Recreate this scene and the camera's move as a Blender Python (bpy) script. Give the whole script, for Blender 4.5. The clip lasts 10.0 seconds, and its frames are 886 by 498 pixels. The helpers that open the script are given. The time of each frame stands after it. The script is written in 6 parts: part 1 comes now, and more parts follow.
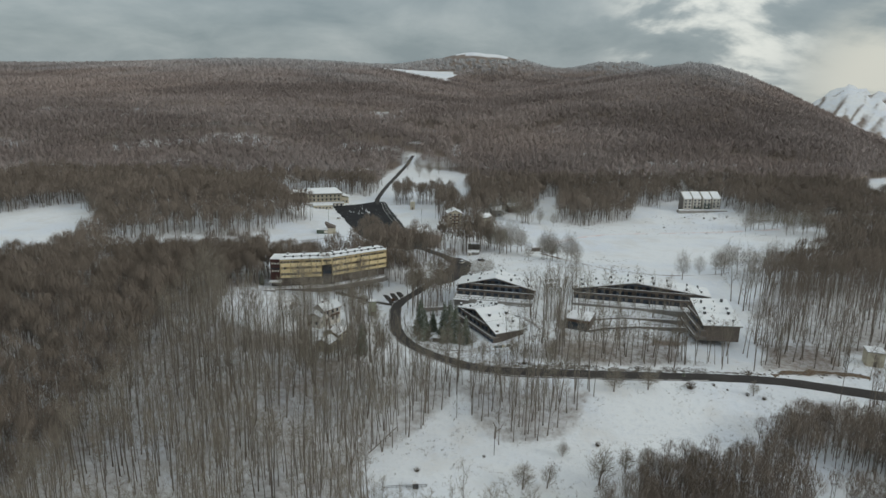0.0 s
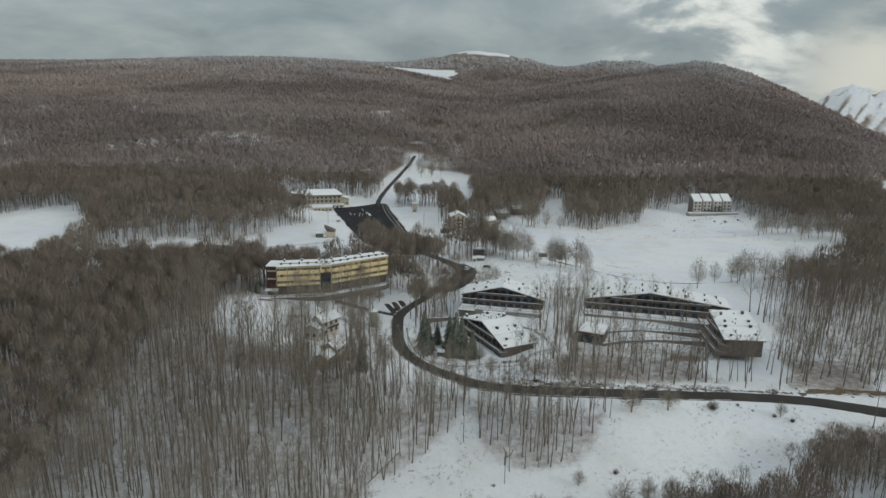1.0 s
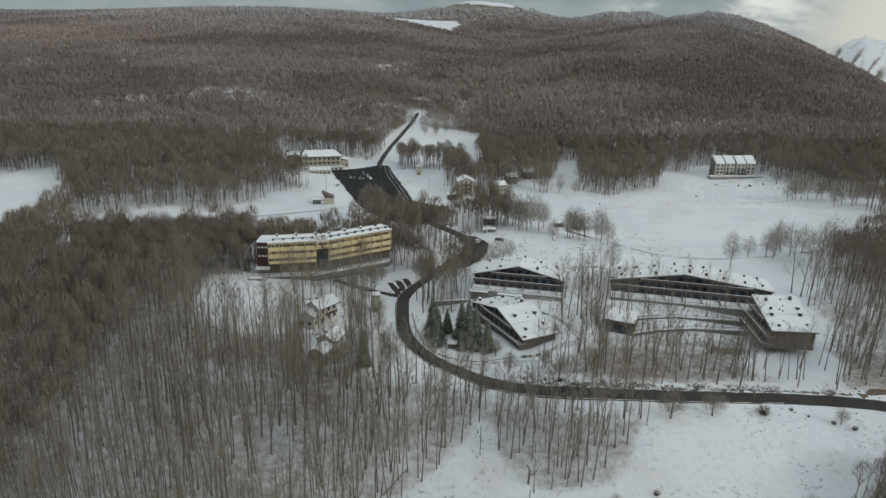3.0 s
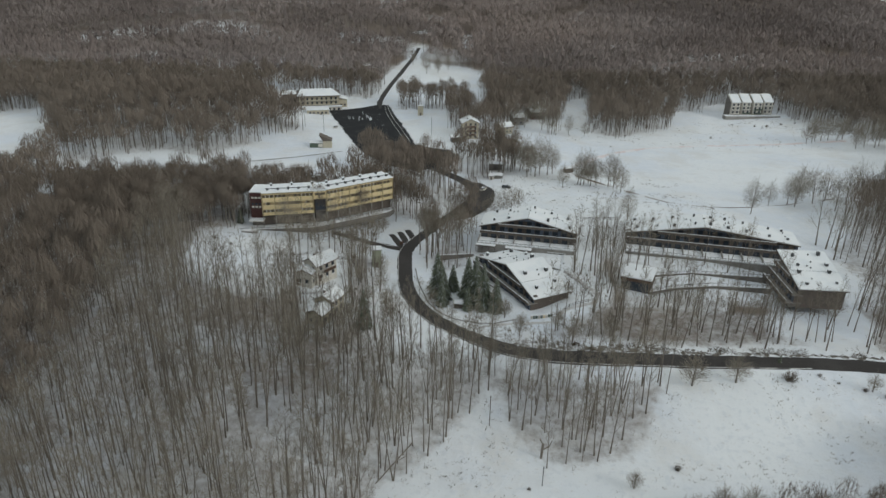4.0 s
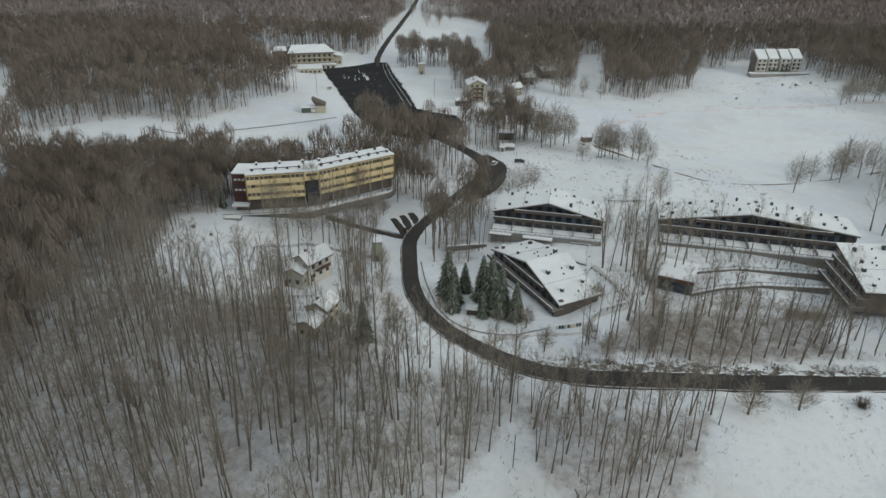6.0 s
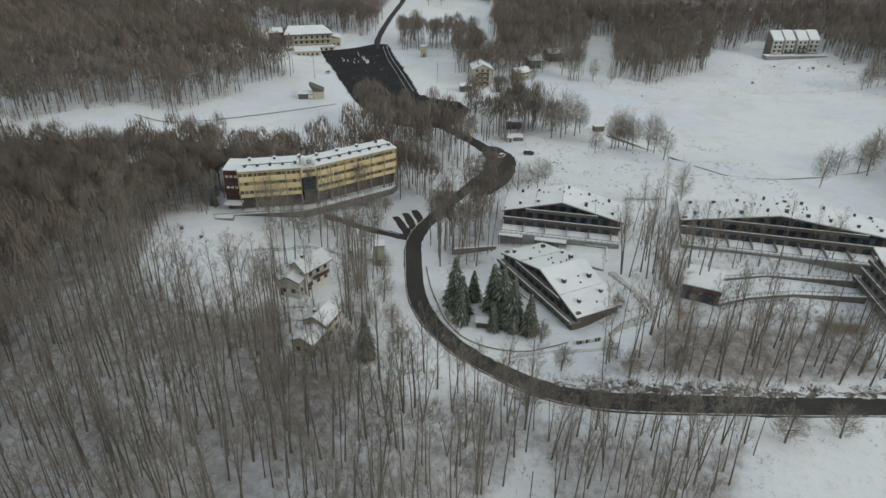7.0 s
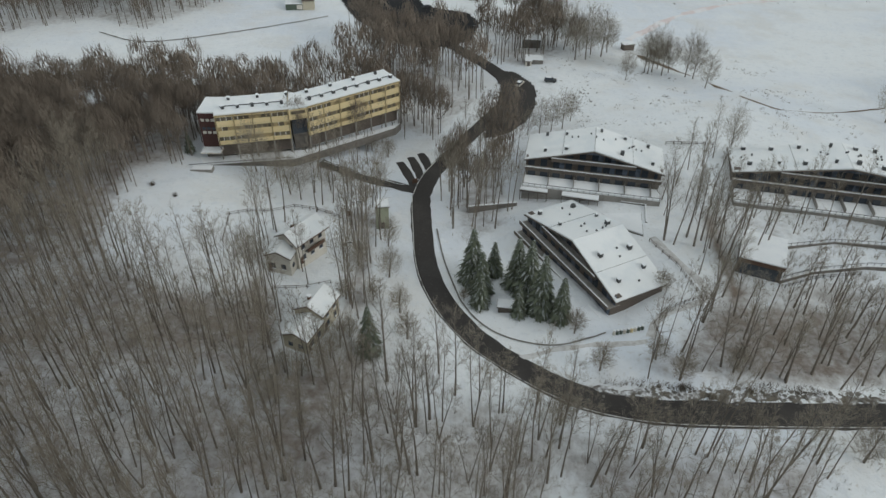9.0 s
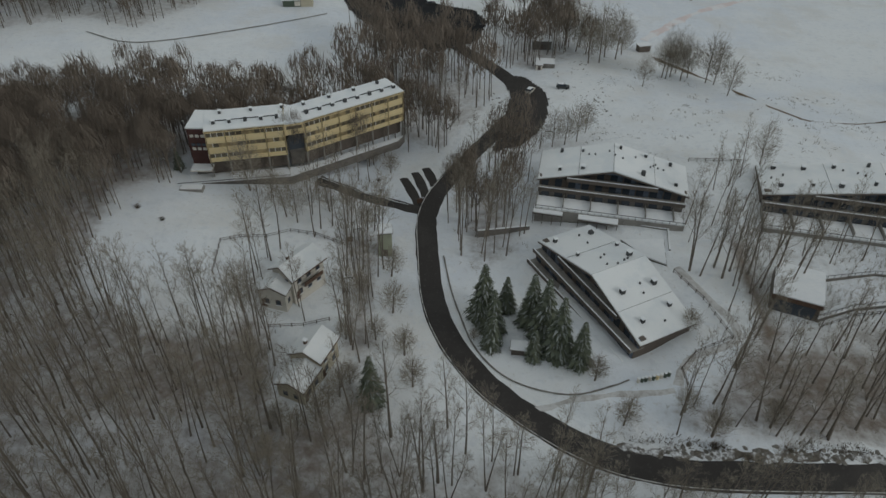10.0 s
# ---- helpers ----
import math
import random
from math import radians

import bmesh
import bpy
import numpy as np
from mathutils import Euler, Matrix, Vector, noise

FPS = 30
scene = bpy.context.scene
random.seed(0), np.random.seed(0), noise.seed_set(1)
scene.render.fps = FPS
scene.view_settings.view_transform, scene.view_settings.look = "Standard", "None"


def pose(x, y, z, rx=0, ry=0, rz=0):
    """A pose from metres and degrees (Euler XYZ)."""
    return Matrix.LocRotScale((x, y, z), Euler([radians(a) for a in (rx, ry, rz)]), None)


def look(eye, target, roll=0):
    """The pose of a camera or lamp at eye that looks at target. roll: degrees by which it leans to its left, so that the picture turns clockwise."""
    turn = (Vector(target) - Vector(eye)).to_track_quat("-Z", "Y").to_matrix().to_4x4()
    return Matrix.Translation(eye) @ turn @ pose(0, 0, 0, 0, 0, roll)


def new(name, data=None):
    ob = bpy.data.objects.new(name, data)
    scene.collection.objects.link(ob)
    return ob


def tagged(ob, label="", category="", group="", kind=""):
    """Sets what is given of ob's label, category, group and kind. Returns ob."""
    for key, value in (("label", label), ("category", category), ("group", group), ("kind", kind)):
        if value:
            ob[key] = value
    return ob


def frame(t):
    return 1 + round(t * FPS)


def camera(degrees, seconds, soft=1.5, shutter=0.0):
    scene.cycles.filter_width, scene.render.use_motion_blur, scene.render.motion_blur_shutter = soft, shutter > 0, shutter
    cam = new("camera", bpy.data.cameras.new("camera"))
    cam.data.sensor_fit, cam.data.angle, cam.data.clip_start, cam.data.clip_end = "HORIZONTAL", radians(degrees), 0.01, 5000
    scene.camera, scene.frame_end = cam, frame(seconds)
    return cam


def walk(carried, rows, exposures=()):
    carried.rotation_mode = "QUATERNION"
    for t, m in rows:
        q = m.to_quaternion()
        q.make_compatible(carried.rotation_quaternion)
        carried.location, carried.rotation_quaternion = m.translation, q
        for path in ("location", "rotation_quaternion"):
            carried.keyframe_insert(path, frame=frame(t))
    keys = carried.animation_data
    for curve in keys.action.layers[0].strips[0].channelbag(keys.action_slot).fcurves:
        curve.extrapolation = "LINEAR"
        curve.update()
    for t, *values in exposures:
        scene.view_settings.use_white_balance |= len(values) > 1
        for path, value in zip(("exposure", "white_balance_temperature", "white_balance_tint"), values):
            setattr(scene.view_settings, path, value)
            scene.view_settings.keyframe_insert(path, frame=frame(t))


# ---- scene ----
cam = camera(65.1, 10.0)
PATH = [
    (0, (0.358, 1.2, 98.926), (0.36, 3.137, 98.429), 1.0),
    (0.5, (-0.469, 9.26, 98.797), (-0.468, 11.197, 98.299), 1.1),
    (1, (-1.408, 17.318, 98.746), (-1.408, 19.254, 98.245), 1.1),
    (1.5, (-2.222, 25.262, 98.691), (-2.223, 27.196, 98.183), 1.1),
    (2, (-3.219, 33.252, 98.582), (-3.22, 35.183, 98.06), 1.2),
    (2.5, (-4.174, 41.297, 98.5), (-4.175, 43.218, 97.942), 1.2),
    (4, (-6.512, 66.181, 98.386), (-6.512, 68.016, 97.59), 1.1),
    (4.5, (-7.373, 74.452, 98.386), (-7.374, 76.259, 97.528), 1.1),
    (5, (-8.158, 82.544, 98.199), (-8.156, 84.34, 97.319), 1.0),
    (5.5, (-9.176, 90.705, 98.042), (-9.169, 92.491, 97.141), 1.0),
    (7, (-12.236, 115.196, 97.839), (-12.227, 116.94, 96.859), 1.0),
    (7.5, (-13.127, 123.223, 97.697), (-13.117, 124.947, 96.682), 0.9),
    (8, (-14.042, 131.123, 97.656), (-14.028, 132.818, 96.594), 0.9),
    (8.5, (-14.859, 139.305, 97.484), (-14.845, 140.946, 96.34), 0.9),
    (9, (-15.738, 147.88, 97.73), (-15.725, 149.459, 96.502), 0.8),
    (9.5, (-16.497, 156.144, 98.071), (-16.486, 157.698, 96.811), 0.7),
    (10, (-17.2, 164.2, 98.3), (-17.19, 165.752, 97.035), 0.8),
]
walk(cam, [(t, look(eye, target, roll)) for t, eye, target, roll in PATH], exposures=[(0, -0.23), (9.8, -0.23), (9.9, -0.3), (10, -0.85)])

# ---------------------------------------------------------------- light
SUN_DIR = (0.80, -0.40, 0.46)            # towards the veiled sun, behind the viewer's right shoulder


def make_world():
    w = bpy.data.worlds.new("overcast_sky")
    scene.world = w
    w.use_nodes = True
    nt = w.node_tree
    nt.nodes.clear()
    N, K = nt.nodes.new, nt.links.new
    out, bg = N("ShaderNodeOutputWorld"), N("ShaderNodeBackground")
    K(bg.outputs[0], out.inputs[0])
    sky = N("ShaderNodeTexSky")
    sky.sky_type = "NISHITA"
    sky.sun_disc = False
    sky.sun_elevation = math.atan2(SUN_DIR[2], math.hypot(SUN_DIR[0], SUN_DIR[1]))
    sky.sun_rotation = math.atan2(SUN_DIR[0], SUN_DIR[1])
    tc = N("ShaderNodeTexCoord")
    sep = N("ShaderNodeSeparateXYZ")
    K(tc.outputs["Generated"], sep.inputs[0])
    # clouds lie in a layer: project the direction on a plane overhead
    add = N("ShaderNodeMath"); add.operation = "ADD"; add.inputs[1].default_value = 0.36
    K(sep.outputs[2], add.inputs[0])
    mx = N("ShaderNodeMath"); mx.operation = "MAXIMUM"; mx.inputs[1].default_value = 0.05
    K(add.outputs[0], mx.inputs[0])
    comb = N("ShaderNodeCombineXYZ")
    for i in range(2):
        d = N("ShaderNodeMath"); d.operation = "DIVIDE"
        K(sep.outputs[i], d.inputs[0]); K(mx.outputs[0], d.inputs[1])
        K(d.outputs[0], comb.inputs[i])
    n1 = N("ShaderNodeTexNoise"); n1.inputs["Scale"].default_value = 2.0
    n1.inputs["Detail"].default_value = 7; n1.inputs["Roughness"].default_value = 0.56
    n1.inputs["Distortion"].default_value = 0.25
    K(comb.outputs[0], n1.inputs["Vector"])
    ramp = N("ShaderNodeValToRGB")
    K(n1.outputs[0], ramp.inputs[0])
    e = ramp.color_ramp.elements
    e[0].position, e[0].color = 0.36, (0.255, 0.315, 0.340, 1)
    e[1].position, e[1].color = 0.66, (0.45, 0.505, 0.515, 1)
    m = e.new(0.50); m.color = (0.335, 0.395, 0.415, 1)
    # the cover is torn towards the sun: cream light between the clouds, and a clear strip over the far range
    col = ramp.outputs[0]
    for way, near, full, lo, hi, colour in (((0.39, 1.05, 0.085), 0.9865, 0.9992, 0.47, 0.60, (0.84, 0.87, 0.82, 1)), ((0.66, 1.0, -0.03), 0.988, 0.9985, 0.32, 0.54, (0.70, 0.71, 0.64, 1))):
        dot = N("ShaderNodeVectorMath"); dot.operation = "DOT_PRODUCT"
        K(tc.outputs["Generated"], dot.inputs[0])
        dot.inputs[1].default_value = Vector(way).normalized()
        mr = N("ShaderNodeMapRange"); mr.interpolation_type = "SMOOTHSTEP"
        mr.inputs[1].default_value, mr.inputs[2].default_value = near, full
        K(dot.outputs["Value"], mr.inputs[0])
        br = N("ShaderNodeMapRange"); br.interpolation_type = "SMOOTHSTEP"
        br.inputs[1].default_value, br.inputs[2].default_value = lo, hi
        K(n1.outputs[0], br.inputs[0])
        tear = N("ShaderNodeMath"); tear.operation = "MULTIPLY"
        K(mr.outputs[0], tear.inputs[0]); K(br.outputs[0], tear.inputs[1])
        torn = N("ShaderNodeMix"); torn.data_type = "RGBA"
        K(tear.outputs[0], torn.inputs[0]); K(col, torn.inputs[6]); torn.inputs[7].default_value = colour
        col = torn.outputs[2]
    zr = N("ShaderNodeMapRange"); zr.interpolation_type = "SMOOTHSTEP"
    zr.inputs[1].default_value, zr.inputs[2].default_value = 0.02, 0.75
    zr.inputs[3].default_value, zr.inputs[4].default_value = 1.1, 2.0
    K(sep.outputs[2], zr.inputs[0])
    sc = N("ShaderNodeVectorMath"); sc.operation = "SCALE"
    # the veil overhead is thicker and neutral in colour
    zm = N("ShaderNodeMapRange"); zm.interpolation_type = "SMOOTHSTEP"
    zm.inputs[1].default_value, zm.inputs[2].default_value, zm.inputs[4].default_value = 0.15, 0.6, 0.85
    K(sep.outputs[2], zm.inputs[0])
    veil = N("ShaderNodeMix"); veil.data_type = "RGBA"
    K(zm.outputs[0], veil.inputs[0]); K(torn.outputs[2], veil.inputs[6]); veil.inputs[7].default_value = (0.385, 0.408, 0.405, 1)
    K(veil.outputs[2], sc.inputs[0]); K(zr.outputs[0], sc.inputs["Scale"])
    skyk = N("ShaderNodeVectorMath"); skyk.operation = "SCALE"; skyk.inputs["Scale"].default_value = 0.08
    K(sky.outputs[0], skyk.inputs[0])
    mix = N("ShaderNodeMix"); mix.data_type = "RGBA"; mix.inputs[0].default_value = 0.9
    K(skyk.outputs[0], mix.inputs[6]); K(sc.outputs[0], mix.inputs[7])
    K(mix.outputs[2], bg.inputs[0])
    bg.inputs[1].default_value = 1.0


make_world()
sun_data = bpy.data.lights.new("sun", "SUN")
sun_data.energy, sun_data.angle, sun_data.color = 1.0, radians(14), (0.97, 0.95, 0.89)
sun = new("sun", sun_data)
sun.matrix_world = look(Vector(SUN_DIR) * 300, (0, 0, 0))

# ---------------------------------------------------------------- materials
def material(name, base, rough=0.8, metal=0.0, spec=0.3, mottles=(), bump=(), rime_haze=None, random=0.0, island=0.0):
    """Procedural surface. mottles: (scale, low, high, colour, strength) noise layers over the base colour;
    bump: (scale, height in metres) layers; rime_haze: frost on the heights and haze, both put into the colour (from,
    to, colour, most); random: brightness spread from object to object; island: from piece to piece."""
    mt = bpy.data.materials.new(name)
    mt.use_nodes = True
    nt = mt.node_tree
    N, K = nt.nodes.new, nt.links.new
    b = nt.nodes["Principled BSDF"]
    b.inputs["Roughness"].default_value = rough
    b.inputs["Metallic"].default_value = metal
    b.inputs["Specular IOR Level"].default_value = spec
    geo = N("ShaderNodeNewGeometry")
    rgb = N("ShaderNodeRGB"); rgb.outputs[0].default_value = (*base, 1)
    col = rgb.outputs[0]
    for scale, lo, hi, colour, strength in mottles:
        n = N("ShaderNodeTexNoise"); n.inputs["Scale"].default_value = scale
        n.inputs["Detail"].default_value = 5; n.inputs["Roughness"].default_value = 0.6
        K(geo.outputs["Position"], n.inputs["Vector"])
        r = N("ShaderNodeMapRange"); r.interpolation_type = "SMOOTHSTEP"
        r.inputs[1].default_value, r.inputs[2].default_value = lo, hi
        r.inputs[3].default_value, r.inputs[4].default_value = 0, strength
        K(n.outputs[0], r.inputs[0])
        mx = N("ShaderNodeMix"); mx.data_type = "RGBA"
        K(r.outputs[0], mx.inputs[0]); K(col, mx.inputs[6]); mx.inputs[7].default_value = (*colour, 1)
        col = mx.outputs[2]
    if rime_haze:
        sp = N("ShaderNodeSeparateXYZ"); K(geo.outputs["Position"], sp.inputs[0])
        n = N("ShaderNodeTexNoise"); n.inputs["Scale"].default_value = 0.004; n.inputs["Detail"].default_value = 5
        K(geo.outputs["Position"], n.inputs["Vector"])
        ad = N("ShaderNodeMath"); ad.operation = "MULTIPLY_ADD"; ad.inputs[1].default_value = 110
        K(n.outputs[0], ad.inputs[0]); K(sp.outputs[2], ad.inputs[2])
        r = N("ShaderNodeMapRange"); r.interpolation_type = "SMOOTHSTEP"
        r.inputs[1].default_value, r.inputs[2].default_value, r.inputs[4].default_value = rime_haze[0], rime_haze[1], rime_haze[3]
        K(ad.outputs[0], r.inputs[0])
        mx = N("ShaderNodeMix"); mx.data_type = "RGBA"
        K(r.outputs[0], mx.inputs[0]); K(col, mx.inputs[6]); mx.inputs[7].default_value = (*rime_haze[2], 1)
        col = mx.outputs[2]
    for amount, source in ((random, "object"), (island, "island")):
        if amount:
            o = N("ShaderNodeObjectInfo").outputs["Random"] if source == "object" else geo.outputs["Random Per Island"]
            r = N("ShaderNodeMapRange"); r.inputs[3].default_value, r.inputs[4].default_value = 1 - amount, 1 + amount
            K(o, r.inputs[0])
            sc = N("ShaderNodeVectorMath"); sc.operation = "SCALE"
            K(col, sc.inputs[0]); K(r.outputs[0], sc.inputs["Scale"])
            col = sc.outputs[0]
    K(col, b.inputs["Base Color"])
    last = None
    for scale, height in bump:
        n = N("ShaderNodeTexNoise"); n.inputs["Scale"].default_value = scale; n.inputs["Detail"].default_value = 4
        K(geo.outputs["Position"], n.inputs["Vector"])
        bp = N("ShaderNodeBump"); bp.inputs["Distance"].default_value = height; bp.inputs["Strength"].default_value = 0.8
        K(n.outputs[0], bp.inputs["Height"])
        if last:
            K(last, bp.inputs["Normal"])
        last = bp.outputs[0]
    if last:
        K(last, b.inputs["Normal"])
    return mt


def ground_material():
    """Snow, with leaf litter and undergrowth showing where the woods stand (attribute 'litter')."""
    # finer blue-grey mottle: shading of uneven snow put into the colour
    mt = material("snow_ground", (0.765, 0.79, 0.81), 0.65, 0, 0.25,
                  mottles=[(0.012, 0.42, 0.62, (0.68, 0.725, 0.79), 0.9), (0.05, 0.46, 0.68, (0.66, 0.655, 0.64), 0.6), (0.25, 0.5, 0.7, (0.82, 0.835, 0.85), 0.5), (0.5, 0.52, 0.66, (0.60, 0.64, 0.69), 0.45),
                           (0.9, 0.60, 0.74, (0.50, 0.47, 0.43), 0.55), (3.0, 0.66, 0.74, (0.28, 0.24, 0.19), 0.6)],
                  bump=[(0.12, 0.6), (0.5, 0.35), (2.2, 0.10)])
    nt = mt.node_tree
    N, K = nt.nodes.new, nt.links.new
    b = nt.nodes["Principled BSDF"]
    old = b.inputs["Base Color"].links[0].from_socket
    att = N("ShaderNodeAttribute"); att.attribute_name = "litter"
    geo = N("ShaderNodeNewGeometry")
    acc = None
    for scale, weight in ((0.035, 0.5), (0.45, 0.5)):
        n = N("ShaderNodeTexNoise"); n.inputs["Scale"].default_value = scale
        n.inputs["Detail"].default_value = 6; n.inputs["Roughness"].default_value = 0.65
        K(geo.outputs["Position"], n.inputs["Vector"])
        s = N("ShaderNodeMath"); s.operation = "MULTIPLY"; s.inputs[1].default_value = weight
        K(n.outputs[0], s.inputs[0])
        if acc is None:
            acc = s.outputs[0]
        else:
            a = N("ShaderNodeMath"); a.operation = "ADD"
            K(acc, a.inputs[0]); K(s.outputs[0], a.inputs[1]); acc = a.outputs[0]
    # litter cover = smoothstep(noise + attribute)
    a = N("ShaderNodeMath"); a.operation = "ADD"
    K(acc, a.inputs[0]); K(att.outputs["Fac"], a.inputs[1])
    r = N("ShaderNodeMapRange"); r.interpolation_type = "SMOOTHSTEP"
    r.inputs[1].default_value, r.inputs[2].default_value = 0.78, 1.28
    K(a.outputs[0], r.inputs[0])
    lit = N("ShaderNodeTexNoise"); lit.inputs["Scale"].default_value = 0.02; lit.inputs["Detail"].default_value = 4
    K(geo.outputs["Position"], lit.inputs["Vector"])
    lc = N("ShaderNodeValToRGB"); K(lit.outputs[0], lc.inputs[0])
    e = lc.color_ramp.elements
    e[0].position, e[0].color = 0.35, (0.150, 0.116, 0.094, 1)
    e[1].position, e[1].color = 0.65, (0.225, 0.180, 0.145, 1)
    mx = N("ShaderNodeMix"); mx.data_type = "RGBA"
    K(r.outputs[0], mx.inputs[0]); K(old, mx.inputs[6]); K(lc.outputs[0], mx.inputs[7])
    K(mx.outputs[2], b.inputs["Base Color"])
    return mt


SNOW = material("snow", (0.82, 0.84, 0.86), 0.6, 0, 0.25, [(0.6, 0.45, 0.7, (0.74, 0.77, 0.81), 0.6)], [(1.5, 0.05), (9, 0.01)])
ROOF_SNOW = material("roof_snow", (0.80, 0.82, 0.83), 0.6, 0, 0.25,
                     [(0.18, 0.45, 0.62, (0.70, 0.74, 0.77), 0.6), (2.5, 0.62, 0.72, (0.55, 0.58, 0.60), 0.4)], [(0.8, 0.06), (6, 0.012)])
GROUND = ground_material()
ASPHALT = material("wet_asphalt", (0.045, 0.041, 0.039), 0.75, 0, 0.25,
                   [(0.12, 0.45, 0.65, (0.060, 0.055, 0.052), 0.8), (1.4, 0.55, 0.7, (0.085, 0.080, 0.078), 0.5), (0.5, 0.70, 0.76, (0.45, 0.47, 0.5), 0.5)],
                   [(14, 0.006)])
CAR_PARK = material("car_park_asphalt", (0.021, 0.022, 0.024), 0.85, 0, 0.15,
                    [(0.10, 0.45, 0.65, (0.034, 0.034, 0.035), 0.8), (0.45, 0.66, 0.70, (0.55, 0.57, 0.6), 0.7)], [(14, 0.006)])
BARK = material("grey_bark", (0.207, 0.179, 0.148), 0.9, 0, 0.2, [(1.2, 0.4, 0.65, (0.133, 0.115, 0.101), 0.8), (0.35, 0.55, 0.7, (0.234, 0.218, 0.195), 0.6)],
                [(6, 0.02)], island=0.15)
TWIGS = material("bare_twigs", (0.298, 0.266, 0.216), 0.9, 0, 0.15, [(0.03, 0.4, 0.65, (0.212, 0.186, 0.153), 0.8), (0.3, 0.5, 0.7, (0.282, 0.256, 0.216), 0.5)],
                 [], island=0.12)
# far twigs paler than near ones: distance haze is put into their colour
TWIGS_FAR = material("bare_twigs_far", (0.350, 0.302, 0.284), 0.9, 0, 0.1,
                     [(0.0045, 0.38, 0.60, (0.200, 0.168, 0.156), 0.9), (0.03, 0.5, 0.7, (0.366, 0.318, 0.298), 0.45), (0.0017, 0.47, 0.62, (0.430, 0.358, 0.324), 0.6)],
                     [], island=0.05, rime_haze=(125, 210, (0.56, 0.58, 0.60), 0.8))
TWIGS_MID = material("brown_twigs", (0.247, 0.207, 0.172), 0.9, 0, 0.1, [(0.02, 0.4, 0.62, (0.175, 0.146, 0.120), 0.8), (0.2, 0.5, 0.7, (0.274, 0.234, 0.199), 0.4)],
                     [], island=0.08)
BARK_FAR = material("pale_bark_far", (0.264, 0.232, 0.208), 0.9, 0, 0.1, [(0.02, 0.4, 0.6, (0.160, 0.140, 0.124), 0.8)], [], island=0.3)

GLASS = material("dark_window_glass", (0.050, 0.062, 0.080), 0.12, 0, 0.5, [(0.5, 0.45, 0.6, (0.06, 0.07, 0.085), 0.7)], [(0.8, 0.01)])
BROWN_GLASS = material("curtained_glass", (0.125, 0.105, 0.075), 0.2, 0, 0.5, [(0.6, 0.45, 0.6, (0.16, 0.14, 0.10), 0.7)], [(0.8, 0.01)], random=0.3)
DARK_WOOD = material("dark_stained_wood", (0.135, 0.115, 0.100), 0.75, 0, 0.3, [(0.9, 0.4, 0.65, (0.13, 0.105, 0.088), 0.7), (6, 0.5, 0.7, (0.06, 0.048, 0.042), 0.6)], [(12, 0.01)], random=0.12)
BLUE_PANEL = material("blue_grey_panel", (0.125, 0.155, 0.205), 0.6, 0, 0.4, [(0.7, 0.45, 0.65, (0.035, 0.04, 0.05), 0.8)], [(5, 0.006)], random=0.15)
BROWN_BOARD = material("brown_boards", (0.115, 0.070, 0.050), 0.8, 0, 0.25, [(1.1, 0.4, 0.65, (0.16, 0.10, 0.072), 0.6), (7, 0.5, 0.7, (0.07, 0.045, 0.035), 0.5)], [(10, 0.01)], random=0.1)
YELLOW = material("ochre_render", (0.74, 0.60, 0.34), 0.75, 0, 0.3, [(0.35, 0.4, 0.65, (0.76, 0.64, 0.40), 0.6), (1.6, 0.55, 0.75, (0.58, 0.45, 0.23), 0.5)], [(8, 0.006)], random=0.05)
OCHRE_DARK = material("weathered_ochre_band", (0.46, 0.365, 0.205), 0.8, 0, 0.3, [(0.8, 0.4, 0.65, (0.17, 0.13, 0.08), 0.7)], [(8, 0.006)])
MAROON = material("maroon_render", (0.085, 0.043, 0.038), 0.75, 0, 0.3, [(0.5, 0.4, 0.65, (0.075, 0.032, 0.03), 0.8)], [(8, 0.006)])
CONCRETE = material("weathered_concrete", (0.30, 0.285, 0.265), 0.85, 0, 0.3, [(0.4, 0.4, 0.65, (0.20, 0.19, 0.175), 0.8), (2.5, 0.5, 0.7, (0.36, 0.345, 0.32), 0.5)], [(9, 0.01)], random=0.06)
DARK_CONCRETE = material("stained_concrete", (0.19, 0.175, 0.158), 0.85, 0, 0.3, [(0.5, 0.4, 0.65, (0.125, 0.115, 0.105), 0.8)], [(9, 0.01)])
WHITE_WALL = material("white_render", (0.66, 0.63, 0.57), 0.8, 0, 0.3, [(0.5, 0.4, 0.65, (0.55, 0.52, 0.46), 0.7), (3, 0.55, 0.72, (0.42, 0.39, 0.34), 0.5)], [(9, 0.008)], random=0.05)
CREAM_WALL = material("cream_render", (0.52, 0.475, 0.37), 0.8, 0, 0.3, [(0.5, 0.4, 0.65, (0.43, 0.39, 0.30), 0.7), (3, 0.55, 0.72, (0.33, 0.30, 0.23), 0.5)], [(9, 0.008)], random=0.05)
STONE = material("grey_stone", (0.20, 0.19, 0.175), 0.9, 0, 0.25, [(1.3, 0.4, 0.65, (0.12, 0.115, 0.105), 0.8), (0.3, 0.5, 0.7, (0.27, 0.255, 0.23), 0.6)], [(3, 0.06)], random=0.2)
EARTH = material("bare_earth", (0.16, 0.115, 0.075), 0.95, 0, 0.2, [(0.9, 0.4, 0.65, (0.10, 0.072, 0.05), 0.8), (2.2, 0.55, 0.7, (0.6, 0.62, 0.64), 0.5)], [(2, 0.15)])
